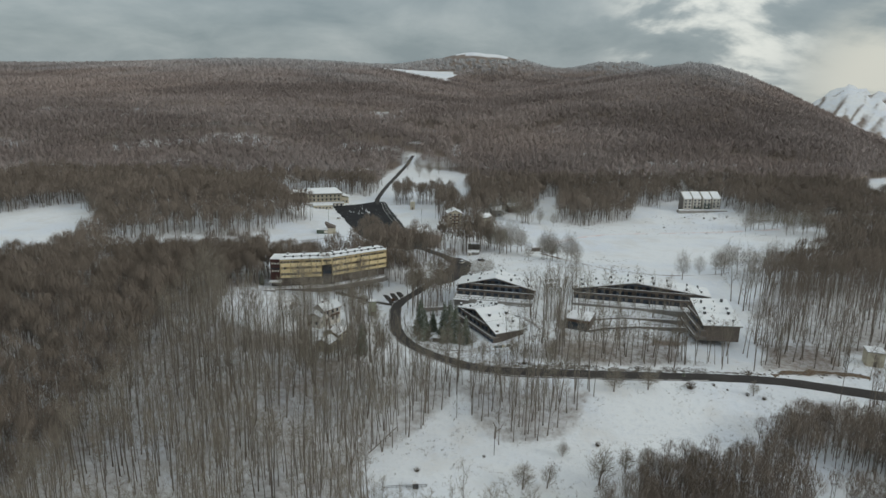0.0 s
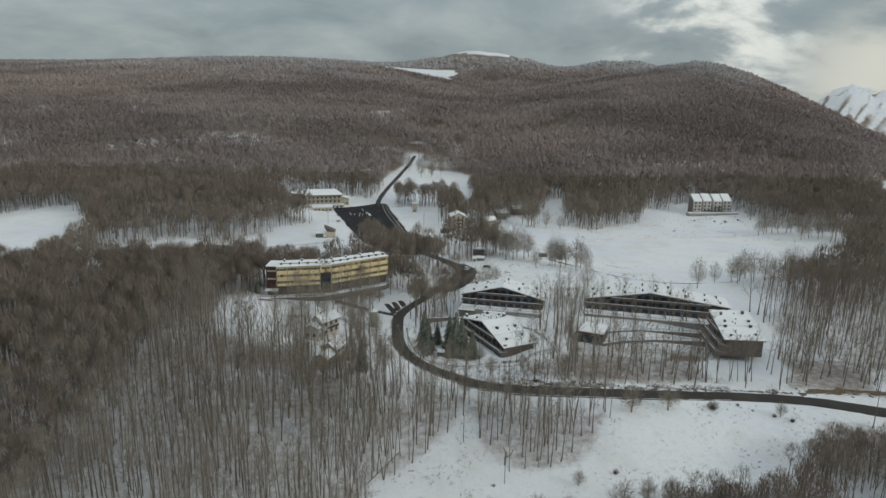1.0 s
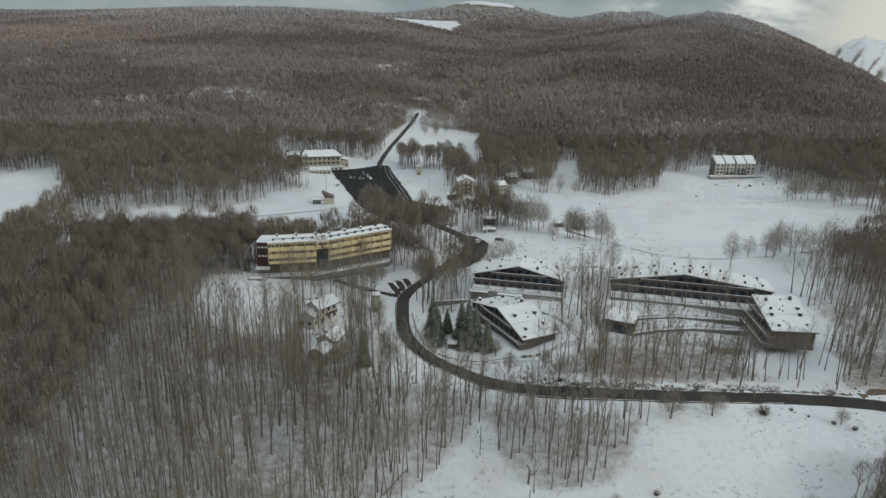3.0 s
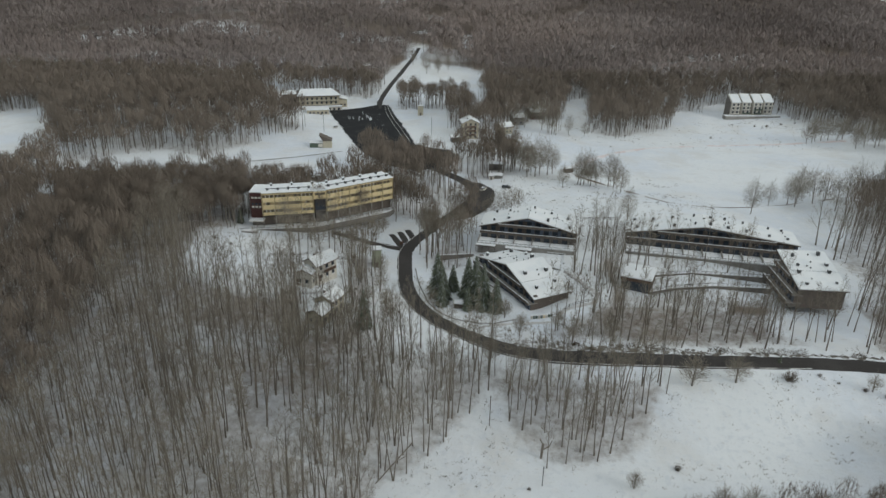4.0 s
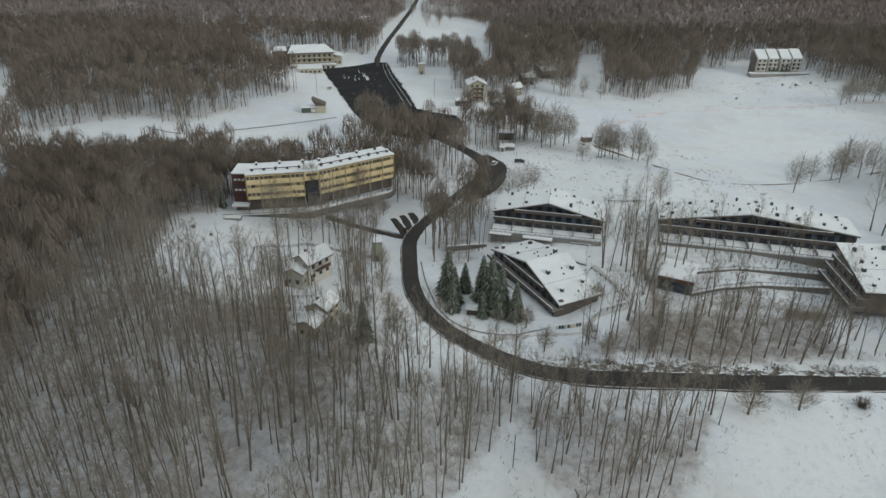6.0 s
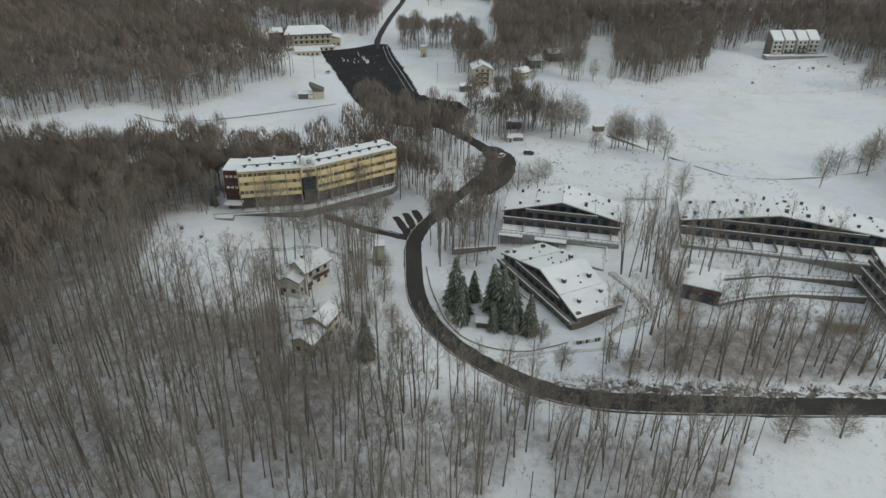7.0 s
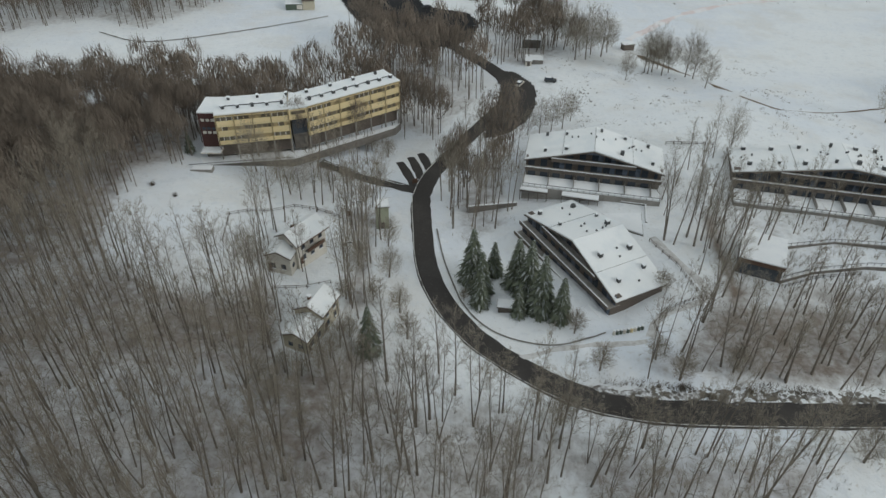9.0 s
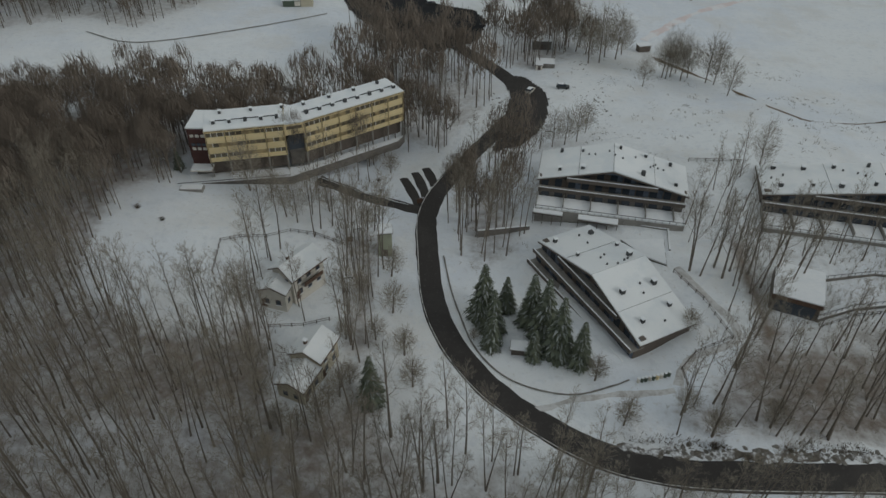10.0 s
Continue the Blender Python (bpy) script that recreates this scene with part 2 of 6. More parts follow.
LEDGE = material("ledge_rock", (0.15, 0.135, 0.115), 0.95, 0, 0.2, [(0.5, 0.45, 0.58, (0.75, 0.77, 0.8), 0.95), (1.6, 0.4, 0.65, (0.08, 0.07, 0.06), 0.8)], [(1.5, 0.3), (4, 0.1)])
METAL = material("dark_grey_metal", (0.085, 0.088, 0.09), 0.55, 0.6, 0.4, [(1.5, 0.45, 0.65, (0.13, 0.13, 0.13), 0.6)], [(9, 0.004)], random=0.15)
NEEDLES = material("spruce_needles", (0.146, 0.166, 0.125), 0.8, 0, 0.25, [(0.8, 0.4, 0.65, (0.129, 0.140, 0.087), 0.7), (4, 0.5, 0.7, (0.078, 0.103, 0.083), 0.6)], [], island=0.3)
SHRUB = material("brown_scrub", (0.16, 0.132, 0.105), 0.9, 0, 0.2, [(0.5, 0.4, 0.65, (0.11, 0.093, 0.075), 0.8)], [], island=0.3)
DUSTED = material("snow_dusted_needles", (0.44, 0.465, 0.47), 0.8, 0, 0.2, [(3, 0.45, 0.62, (0.16, 0.19, 0.16), 0.8)], [], island=0.25)
PALE_GREEN = material("pale_green_render", (0.36, 0.38, 0.29), 0.8, 0, 0.3, [(0.5, 0.4, 0.65, (0.28, 0.30, 0.22), 0.7)], [(8, 0.006)])
GREEN_METAL = material("dull_green_paint", (0.10, 0.13, 0.10), 0.6, 0, 0.4, [(2, 0.4, 0.65, (0.07, 0.09, 0.07), 0.7)], [])

# ---------------------------------------------------------------- the ground
def S(t):
    t = np.clip(t, 0, 1)
    return t * t * (3 - 2 * t)


def hump(x, y, cx, cy, sx, sy):
    return np.exp(-((x - cx) / sx) ** 2 - ((y - cy) / sy) ** 2)


def folds(x, y):
    """Low ridges and hollows that run across the hillsides; rising towards the viewer where the second value is high."""
    a = y / 41 + 2.4 * np.sin(x / 150 + 0.4) + 1.2 * np.sin(x / 61 + y / 120)
    b = y / 19 + 1.9 * np.sin(x / 83 + 1.1) + 1.0 * np.sin(x / 37 - y / 70)
    return np.sin(a) + 0.32 * np.sin(b), 0.7 * np.cos(a) + 0.45 * np.cos(b)


def H(x,y):
    x=np.asarray(x,float); y=np.asarray(y,float)
    z=-6.6-7.6*S((236-y)/42)-4*S((190-y)/90)
    z=z+10.5*hump(x,y,75,320,50,50)+8.5*hump(x,y,-125,285,65,75)+3*hump(x,y,30,250,40,24)
    z=z+3*hump(x,y,25,375,30,40)-7*hump(x,y,180,530,100,90)-6*hump(x,y,-85,530,60,95)-2.8*hump(x,y,-20,325,22,30)-1.6*hump(x,y,41,299,9,9)-1.5*hump(x,y,70,295,17,9)-1.6*hump(x,y,24,257,7,8)
    yy=np.maximum(y,300); u=x/yy
    base=-8+42*S((y-620)/560)
    # left ridge
    zl=88+30*np.exp(-((u+.25)/.2)**2)-50*S((u+.13)/.2)-70*S((u-.02)/.15)
    gl=S((y-850)/1800)
    hl=(zl-32)*gl
    # right mountain
    d=u-.340
    yc=1700-550*S((u-.38)/.27)
    zr=98.9+yc*(.0218-.18*np.maximum(0,-d)-.48*np.where(d>0,np.sqrt(d*d+.0064)-.08,0))-21
    gr=S((y-720)/(yc-720))*(1-.7*S((y-yc)/700)*(1-S((u-.42)/.12)))
    hr=np.maximum(zr-32,-82)*gr
    far=42*S((y-620)/560)
    hills=far+np.where(u>.36,hr,np.maximum(hl,hr))
    # back mountains and snow mountain
    hb=(150*np.exp(-((x-200)/330)**2)+100*np.exp(-((x-860)/250)**2))*np.exp(-((y-3600)/500)**2)
    rug=30*np.sin(x*.013+1.7*np.sin(y*.009))+20*np.sin(x*.031+y*.017+1.1)+11*np.sin(x*.071-y*.043)
    hs=(265+rug*.75)*S((u-.45)/.13)*S((y-2900)/820)*(.35+.65*S((4500-y)/500))
    # a deep valley beyond the mountain's flank
    hs=hs-230*S((u-.395)/.10)*S((y-yc-50)/900)
    z=z+folds(x,y)[0]*(3.2*S((y-650)/220)-1.7*S((y-1100)/300))*(1-0.55*S((y-2200)/400))
    z=z+hills+hb+hs+13*hump(x,y,225,725,90,75)+9*hump(x,y,-170,505,75,45)
    return z


def ground_z(x, y):
    return float(H(x, y))


# plan of the roads and clearings
LOW_ROAD = [(230, 212), (195, 217), (156, 223), (122, 230.5), (96, 232), (62, 231), (31, 231), (16, 233), (7, 237), (-1, 243), (-8, 250),
            (-14.5, 261), (-18.5, 274), (-20, 291), (-20.5, 307), (-17.5, 320), (-10, 334), (-1, 347), (6, 358), (8, 370), (4, 384), (-5, 402),
            (-16, 420), (-26, 440)]
NORTH_ROAD = [(-54, 572), (-56.5, 592), (-54.5, 628), (-51.5, 660), (-47.5, 692), (-43.5, 730), (-39, 768), (-35, 796)]
PARKING = [(-91, 567), (-69, 576), (-59, 583), (-49, 582), (-43, 555), (-32, 505), (-23, 461), (-4, 451), (1, 438), (-4, 417), (-20, 408),
           (-36, 418), (-54, 449), (-72, 506)]
CLEARINGS = {
    "field": [(62, 493), (88, 606), (101, 608), (86, 505), (105, 497), (149, 540), (166, 581), (201, 586), (241, 584), (238, 555), (262, 545),
              (258, 524), (266, 500), (330, 503), (330, 488), (258, 476), (245, 425), (215, 392), (172, 350), (150, 322), (126, 294), (100, 299), (60, 309), (45, 315), (27, 326), (14, 350), (13, 372),
              (14, 384), (30, 394), (38, 404), (35, 416), (30, 427), (23, 438), (20, 452), (20, 474), (26, 488)],
    "left_strip": [(-185, 360), (-197, 408), (-182, 426), (-156, 435), (-137, 424), (-118, 453), (-110, 478), (-95, 492), (-100, 555), (-91, 568), (-54, 456), (-46, 400), (-51, 372),
                   (-59, 358), (-72, 358), (-87, 360), (-107, 362), (-125, 356), (-140, 350), (-156, 352)],
    "far_left": [(-330, 480), (-286, 532), (-240, 472), (-208, 410), (-209, 350), (-225, 335), (-340, 360)],
    "north": [(-60, 676), (-40, 790), (-24, 740), (14, 720), (28, 668), (22, 610), (18, 570), (-4, 588), (-26, 580), (-34, 600), (-46, 600), (-44, 564), (-8, 557), (-2, 494), (4, 486), (18, 488), (19, 470), (4, 456), (-2, 410), (-23, 440), (-50, 580)],
    "meadow": [(-94, 284), (-95, 308), (-81, 315), (-57, 318), (-48, 322), (-38, 333), (-22, 343), (-18, 330), (-26, 300), (-46, 300), (-54, 290), (-58, 286), (-57, 266), (-66, 264), (-77, 265), (-89, 272)],
    "yard": [(-55, 269), (-53, 292), (-40, 296), (-37, 262), (-34, 254), (-42, 242), (-48, 246), (-48, 262)],
    "roadside": [(-28, 243), (-31, 273), (-28, 304), (-20, 310), (-17, 262), (-6, 240), (-14, 232), (-23, 240)],
    "low_field": [(-22, 185), (-4, 203), (7, 221), (11, 203), (22, 194), (40, 198), (50, 212), (57, 227), (124, 228), (110, 202), (90, 180), (72, 178), (58, 173), (42, 160), (31, 148), (-14, 150)],
    "low_right": [(103, 185), (121, 197), (133, 180), (125, 168), (104, 170)],
    "lodges": [(4, 306), (4, 326), (13, 334), (50, 322), (48, 300), (46, 262), (30, 246), (12, 240), (-4, 249), (-12, 258), (-13, 280), (4, 290)],
    "lodge_long": [(50, 262), (52, 320), (66, 322), (137, 316), (137, 277), (124, 262), (115, 254), (98, 252), (96, 262), (70, 260)],
    "hamlet": [(-142, 560), (-142, 604), (-85, 612), (-60, 600), (-60, 560), (-92, 545), (-120, 545)],
    "hotel_front": [(-96, 506), (-112, 520), (-128, 548), (-90, 560)],
    "cottages": [(20, 480), (28, 500), (46, 522), (64, 540), (78, 524), (64, 508), (48, 492), (34, 476)],
    "far_right": [(440, 720), (360, 590), (420, 600), (520, 690), (560, 730), (500, 745)],
}
THICKET = [(48, 262), (50, 294), (62, 296), (104, 282), (112, 262), (100, 256), (70, 262)]
HOLES = [(165, 247, 9), (160, 240, 8), (166, 238, 8), (111, 246, 8), (119, 256, 8), (100, 250, 6), (-47, 341, 6), (6, 452, 8), (14, 462, 8), (9, 444, 6), (33, 488, 8), (40, 480, 7), (46, 476, 6), (44, 490, 7.5), (48, 499, 7), (53, 508, 7), (45, 510, 8), (57, 522, 9), (-2, 452, 6), (-79, 322, 9), (-66, 325, 9), (-50, 331, 9), (-36, 340, 8), (210, 580, 24), (10, 476, 12)]


def in_polygon(x, y, poly):
    inside = np.zeros(np.shape(x), bool)
    x0, y0 = poly[-1]
    for x1, y1 in poly:
        cross = (y0 > y) != (y1 > y)
        inside ^= cross & (x < (x1 - x0) * (y - y0) / ((y1 - y0) or 1e-9) + x0)
        x0, y0 = x1, y1
    return inside


def dist_line(x, y, line):
    best = np.full(np.shape(x), 1e9)
    for (ax, ay), (bx, by) in zip(line, line[1:]):
        dx, dy = bx - ax, by - ay
        t = np.clip(((x - ax) * dx + (y - ay) * dy) / (dx * dx + dy * dy), 0, 1)
        best = np.minimum(best, np.hypot(x - ax - t * dx, y - ay - t * dy))
    return best


def wooded(x, y):
    """How densely trees stand: 0 in the open, 1 in the woods."""
    x, y = np.asarray(x, float), np.asarray(y, float)
    w = np.ones(np.shape(x))
    for name, poly in CLEARINGS.items():
        w = np.where(in_polygon(x, y, poly), 0, w)
    w = np.where(in_polygon(x, y, PARKING), 0, w)
    w = np.where(dist_line(x, y, LOW_ROAD) < np.where(y > 385, 4.5, np.where(y > 330, 8.5, 6.5)), 0, w)
    w = np.where(dist_line(x, y, NORTH_ROAD) < 5, 0, w)
    w = np.where(in_polygon(x, y, [(3, 388), (14, 384), (20, 372), (20, 356), (14, 340), (4, 334), (-4, 336)]), 0, w)
    for cx, cy, r in HOLES:
        w = np.where(np.hypot(x - cx, y - cy) < r, 0, w)
    return w


def glades(x, y):
    """1 where thin, snowy strips lie between the trees of the hillsides."""
    x, y = np.asarray(x, float), np.asarray(y, float)
    f = [noise.fractal(Vector((a * 0.0035, b * 0.009, 8.3)), 0.9, 2.1, 4) for a, b in zip(x.ravel(), y.ravel())]
    f = np.array(f).reshape(x.shape)
    g = 0.28 * S((f - 0.25) / 0.25) * S((y - 820) / 150)
    g = np.maximum(g, 0.78 * S((folds(x, y)[1] + 0.8 * f - 0.45) / 0.55) * S((y - 600) / 120) * (1 - 0.85 * S((y - 950) / 300)))
    g = g * (1 - 0.7 * S((x / np.maximum(y, 300) - 0.15) / 0.1) * S((y - 760) / 80))
    # firebreaks and cut strips
    for line, w in (([(-88, 1010), (-60, 1060), (-58, 1190)], 8), ([(-38, 860), (-26, 905), (-20, 950)], 7), ([(-330, 1040), (-200, 1030), (-95, 1065)], 13),
                    ([(14, 800), (16, 880)], 5), ([(300, 760), (380, 770), (470, 800)], 7)):
        g = np.maximum(g, 1 - S((dist_line(x, y, line) - w) / 4))
    return g


def mesh_object(name, verts, faces, mats, index=None, smooth=False):
    me = bpy.data.meshes.new(name)
    me.from_pydata([tuple(v) for v in verts], [], [tuple(f) for f in faces])
    for m in (mats if isinstance(mats, (list, tuple)) else [mats]):
        me.materials.append(m)
    if index is not None:
        me.polygons.foreach_set("material_index", np.asarray(index, np.int32))
    if smooth:
        me.polygons.foreach_set("use_smooth", np.ones(len(me.polygons), bool))
    me.update()
    return new(name, me)


def tri_object(name, co, tris, mats, index=None):
    """A large mesh of triangles straight from arrays."""
    me = bpy.data.meshes.new(name)
    n = len(tris)
    me.vertices.add(len(co)); me.vertices.foreach_set("co", np.ascontiguousarray(co, np.float32).ravel())
    me.loops.add(3 * n); me.loops.foreach_set("vertex_index", np.ascontiguousarray(tris, np.int32).ravel())
    me.polygons.add(n); me.polygons.foreach_set("loop_start", np.arange(0, 3 * n, 3, dtype=np.int32))
    for m in mats:
        me.materials.append(m)
    if index is not None:
        me.polygons.foreach_set("material_index", np.asarray(index, np.int32))
    me.update(calc_edges=True)
    return new(name, me)


def ski_slope(x, y):
    u = x / np.maximum(y, 300)
    k = (y - 2350) / 700
    return (y > 2350) & (y < 3080) & (u > -0.09) & (u < 0.036 - 0.035 * k + 0.012 * np.sin(y * 0.011)) & (u < 0.02 + 0.06 * (1 - k))


def build_ground():
    ys = [-900, -600, -400, -250, -150, -60, 0, 50, 85, 110, 130] + list(np.arange(145, 640, 3.0))
    y, step = 640.0, 4.0
    while y < 4700:
        ys.append(y); y += step; step = min(step * 1.035, 60)
    ys = np.array(ys, float)
    cols = np.linspace(-1, 1, 281)
    cols = 0.62 * cols + 0.38 * cols ** 3
    w = np.sqrt(430.0 ** 2 + (0.98 * np.maximum(ys, 0)) ** 2)
    X = cols[None, :] * w[:, None]
    Y = np.repeat(ys[:, None], len(cols), 1)
    Z = H(X, Y)
    open_field = in_polygon(X, Y, CLEARINGS["field"]) | in_polygon(X, Y, CLEARINGS["low_field"])
    Z = Z + 0.16 * np.sin(X * 0.21 + 1.3 * np.sin(Y * 0.13)) * np.sin(Y * 0.17 + 0.7) * S((dist_line(X, Y, LOW_ROAD) - 5) / 12) * open_field
    ny, nx = X.shape
    verts = np.stack([X.ravel(), Y.ravel(), Z.ravel()], 1)
    a = (np.arange(ny - 1)[:, None] * nx + np.arange(nx - 1)[None, :]).ravel()
    faces = np.stack([a, a + 1, a + nx + 1, a + nx], 1)
    ob = mesh_object("ground", verts.tolist(), faces.tolist(), GROUND, smooth=True)
    near = wooded(X, Y)
    for _ in range(2):
        k = near.copy()
        k[1:-1, 1:-1] = (near[1:-1, 1:-1] * 2 + near[:-2, 1:-1] + near[2:, 1:-1] + near[1:-1, :-2] + near[1:-1, 2:]) / 6
        near = k
    u = X / np.maximum(Y, 300)
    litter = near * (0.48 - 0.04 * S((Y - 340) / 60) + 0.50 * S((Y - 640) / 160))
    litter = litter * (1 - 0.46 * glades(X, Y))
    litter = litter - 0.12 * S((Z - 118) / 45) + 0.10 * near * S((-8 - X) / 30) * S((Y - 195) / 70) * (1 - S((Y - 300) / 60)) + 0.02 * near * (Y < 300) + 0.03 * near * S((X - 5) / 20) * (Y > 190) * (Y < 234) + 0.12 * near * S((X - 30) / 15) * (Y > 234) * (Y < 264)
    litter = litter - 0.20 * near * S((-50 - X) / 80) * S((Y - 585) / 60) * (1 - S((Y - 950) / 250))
    litter = litter + 0.36 * in_polygon(X, Y, THICKET)
    litter = np.where(ski_slope(X, Y), 0, litter)
    rough = np.array([noise.fractal(Vector((a * 0.006, b * 0.004, c * 0.02)), 0.8, 2.1, 5) for a, b, c in zip(X.ravel(), Y.ravel(), Z.ravel())]).reshape(X.shape)
    litter = np.where((Y > 3150) & (Z + 14 * rough > 176), 0, litter)
    crag = np.array([noise.fractal(Vector((a * 0.03, b * 0.012, c * 0.05)), 0.6, 2.2, 4) if b > 2750 and a > 1400 else 0.0 for a, b, c in zip(X.ravel(), Y.ravel(), Z.ravel())]).reshape(X.shape)
    litter = np.where((Y > 2750) & (X > 1450), 0.46 + 0.9 * crag - 0.30 * S((Z + 60) / 120), litter)
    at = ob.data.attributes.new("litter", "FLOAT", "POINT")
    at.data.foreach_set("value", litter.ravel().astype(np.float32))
    tagged(ob, "snow-covered ground rising to wooded hills", "ground", kind="structure")
    return ob


ground = build_ground()


def smooth_line(points, step):
    """A Catmull-Rom curve through points, resampled."""
    p = [np.array(q, float) for q in points]
    p = [2 * p[0] - p[1]] + p + [2 * p[-1] - p[-2]]
    out = []
    for i in range(1, len(p) - 2):
        n = max(2, int(np.linalg.norm(p[i + 1] - p[i]) / step))
        for k in range(n):
            t = k / n
            out.append(0.5 * (2 * p[i] + (p[i + 1] - p[i - 1]) * t + (2 * p[i - 1] - 5 * p[i] + 4 * p[i + 1] - p[i + 2]) * t * t
                              + (3 * p[i] - p[i - 1] - 3 * p[i + 1] + p[i + 2]) * t ** 3))
    out.append(p[-2])
    return np.array(out)


def ribbon(name, line, width, lift, mat, across=5, wobble=0.0, step=2.5, crown=0.0, offset=0.0):
    c = smooth_line(line, step)
    d = np.gradient(c, axis=0)
    d /= np.linalg.norm(d, axis=1)[:, None]
    nrm = np.stack([-d[:, 1], d[:, 0]], 1)
    rng = np.random.default_rng(len(c))
    verts, faces = [], []
    for i, (p, n) in enumerate(zip(c, nrm)):
        wl, wr = width / 2 + wobble * rng.normal(), width / 2 + wobble * rng.normal()
        for k in range(across):
            s = -wl + (wl + wr) * k / (across - 1) + offset
            q = p + n * s
            edge = abs(2 * k / (across - 1) - 1)
            verts.append((q[0], q[1], ground_z(q[0], q[1]) + lift + crown * (1 - edge ** 2) - (0.15 if k in (0, across - 1) else 0)))
    for i in range(len(c) - 1):
        for k in range(across - 1):
            a = i * across + k
            faces.append((a, a + across, a + across + 1, a + 1))
    return mesh_object(name, verts, faces, mat, smooth=True)


road = tagged(ribbon("road", LOW_ROAD, 5.3, 0.16, ASPHALT, 7, 0.1), "wet dark asphalt road curving through the snow", "road", kind="structure")
tagged(ribbon("road_north", NORTH_ROAD, 4.0, 0.2, ASPHALT, 5, 0.2), "straight asphalt road leading into the woods", "road", kind="structure")


def sheet(name, poly, lift, mat, step=3.0, ragged=0.0):
    """A flat area draped on the ground, inside poly."""
    xs, ys = [p[0] for p in poly], [p[1] for p in poly]
    gx, gy = np.arange(min(xs) - step, max(xs) + 2 * step, step), np.arange(min(ys) - step, max(ys) + 2 * step, step)
    X, Y = np.meshgrid(gx, gy)
    jx = np.array([[noise.noise(Vector((x * .11, y * .11, 3.1))) for x in gx] for y in gy])
    cx, cy = X[:-1, :-1] + step / 2 + ragged * jx[:-1, :-1], Y[:-1, :-1] + step / 2
    keep = in_polygon(cx, cy, poly)
    nx = len(gx)
    Z = H(X, Y) + lift
    verts = np.stack([X.ravel(), Y.ravel(), Z.ravel()], 1).tolist()
    faces = [(j * nx + i, j * nx + i + 1, (j + 1) * nx + i + 1, (j + 1) * nx + i) for j, i in zip(*np.nonzero(keep))]
    return mesh_object(name, verts, faces, mat, smooth=True)


car_park = tagged(sheet("car_park", PARKING, 0.18, CAR_PARK, 0.95, 1.2), "wide dark asphalt car park cleared of snow", "car park", kind="structure")

# ---------------------------------------------------------------- trees
class Bag:
    """Gathers triangles of one or two materials."""

    def __init__(self):
        self.v, self.f, self.m = [], [], []

    def limb(self, p0, p1, r0, r1, sides, mat=0):
        p0, p1 = np.asarray(p0, float), np.asarray(p1, float)
        d = p1 - p0
        d = d / (np.linalg.norm(d) or 1)
        a = np.cross(d, (0.3, 0.9, 0.1)); a /= np.linalg.norm(a)
        b = np.cross(d, a)
        k = len(self.v)
        for p, r in ((p0, r0), (p1, r1)):
            for i in range(sides):
                t = 2 * math.pi * i / sides
                self.v.append(p + r * (math.cos(t) * a + math.sin(t) * b))
        for i in range(sides):
            j = (i + 1) % sides
            self.f += [(k + i, k + j, k + sides + j), (k + i, k + sides + j, k + sides + i)]
            self.m += [mat, mat]

    def blade(self, p0, p1, w, rng, mat=1, face=None):
        p0, p1 = np.asarray(p0, float), np.asarray(p1, float)
        a = np.cross(p1 - p0, rng.normal(size=3) if face is None else face)
        a = a / (np.linalg.norm(a) or 1) * w / 2
        k = len(self.v)
        self.v += [p0 - a, p0 + a, p1]
        self.f.append((k, k + 1, k + 2))
        self.m.append(mat)

    def arrays(self):
        return np.array(self.v), np.array(self.f, np.int32), np.array(self.m, np.int32)


def grow(bag, rng, p, d, length, r, level, shape):
    """One stem with its children: trunk, limbs, branches, twigs."""
    kids, start, angle, ratio, width, sides = (shape[k][min(level, len(shape[k]) - 1)] for k in ("kids", "start", "angle", "ratio", "width", "sides"))
    d = np.asarray(d, float)
    if level == len(shape["kids"]):
        bag.blade(p, p + d * length, width, rng)
        return
    segs = (4, 3, 2, 1)[level] if sides else 1
    pts, q = [p], p
    for i in range(segs):
        d = d + rng.normal(size=3) * shape["wander"] * (0.35 if level == 0 else 1) + np.array([0, 0, shape["lift"] * (level > 0)])
        d = d / np.linalg.norm(d)
        q = q + d * length / segs
        pts.append(q)
    for i in range(segs):
        r0, r1 = r * (1 - 0.8 * i / segs), r * (1 - 0.8 * (i + 1) / segs)
        if sides:
            bag.limb(pts[i], pts[i + 1], r0 * (1.2 if level == 0 and i == 0 else 1), r1, sides, 0 if level < 2 else 1)
        else:
            bag.blade(pts[i], pts[i + 1], width, rng)
    turn = rng.uniform(0, 6.28)
    for k in range(kids):
        t = start + (1 - start) * (k + rng.uniform(0.1, 0.9)) / kids
        f = min(t, 0.999) * segs
        i = int(f)
        o = pts[i] + (pts[i + 1] - pts[i]) * (f - i)
        ax = pts[i + 1] - pts[i]
        ax = ax / np.linalg.norm(ax)
        e1 = np.cross(ax, (0.31, 0.77, 0.55)); e1 /= np.linalg.norm(e1)
        e2 = np.cross(ax, e1)
        turn += 2.4 + rng.normal() * 0.4
        side = math.cos(turn) * e1 + math.sin(turn) * e2
        th = radians(angle) * rng.uniform(0.65, 1.3)
        nd = math.cos(th) * ax + math.sin(th) * side
        taper = (1.0 - 0.62 * (t - start) / (1 - start)) if level == 0 else (1.0 - 0.4 * t)
        grow(bag, rng, o, nd, length * ratio * taper * rng.uniform(0.75, 1.2), r * (0.32 if level == 0 else 0.45) * taper, level + 1, shape)


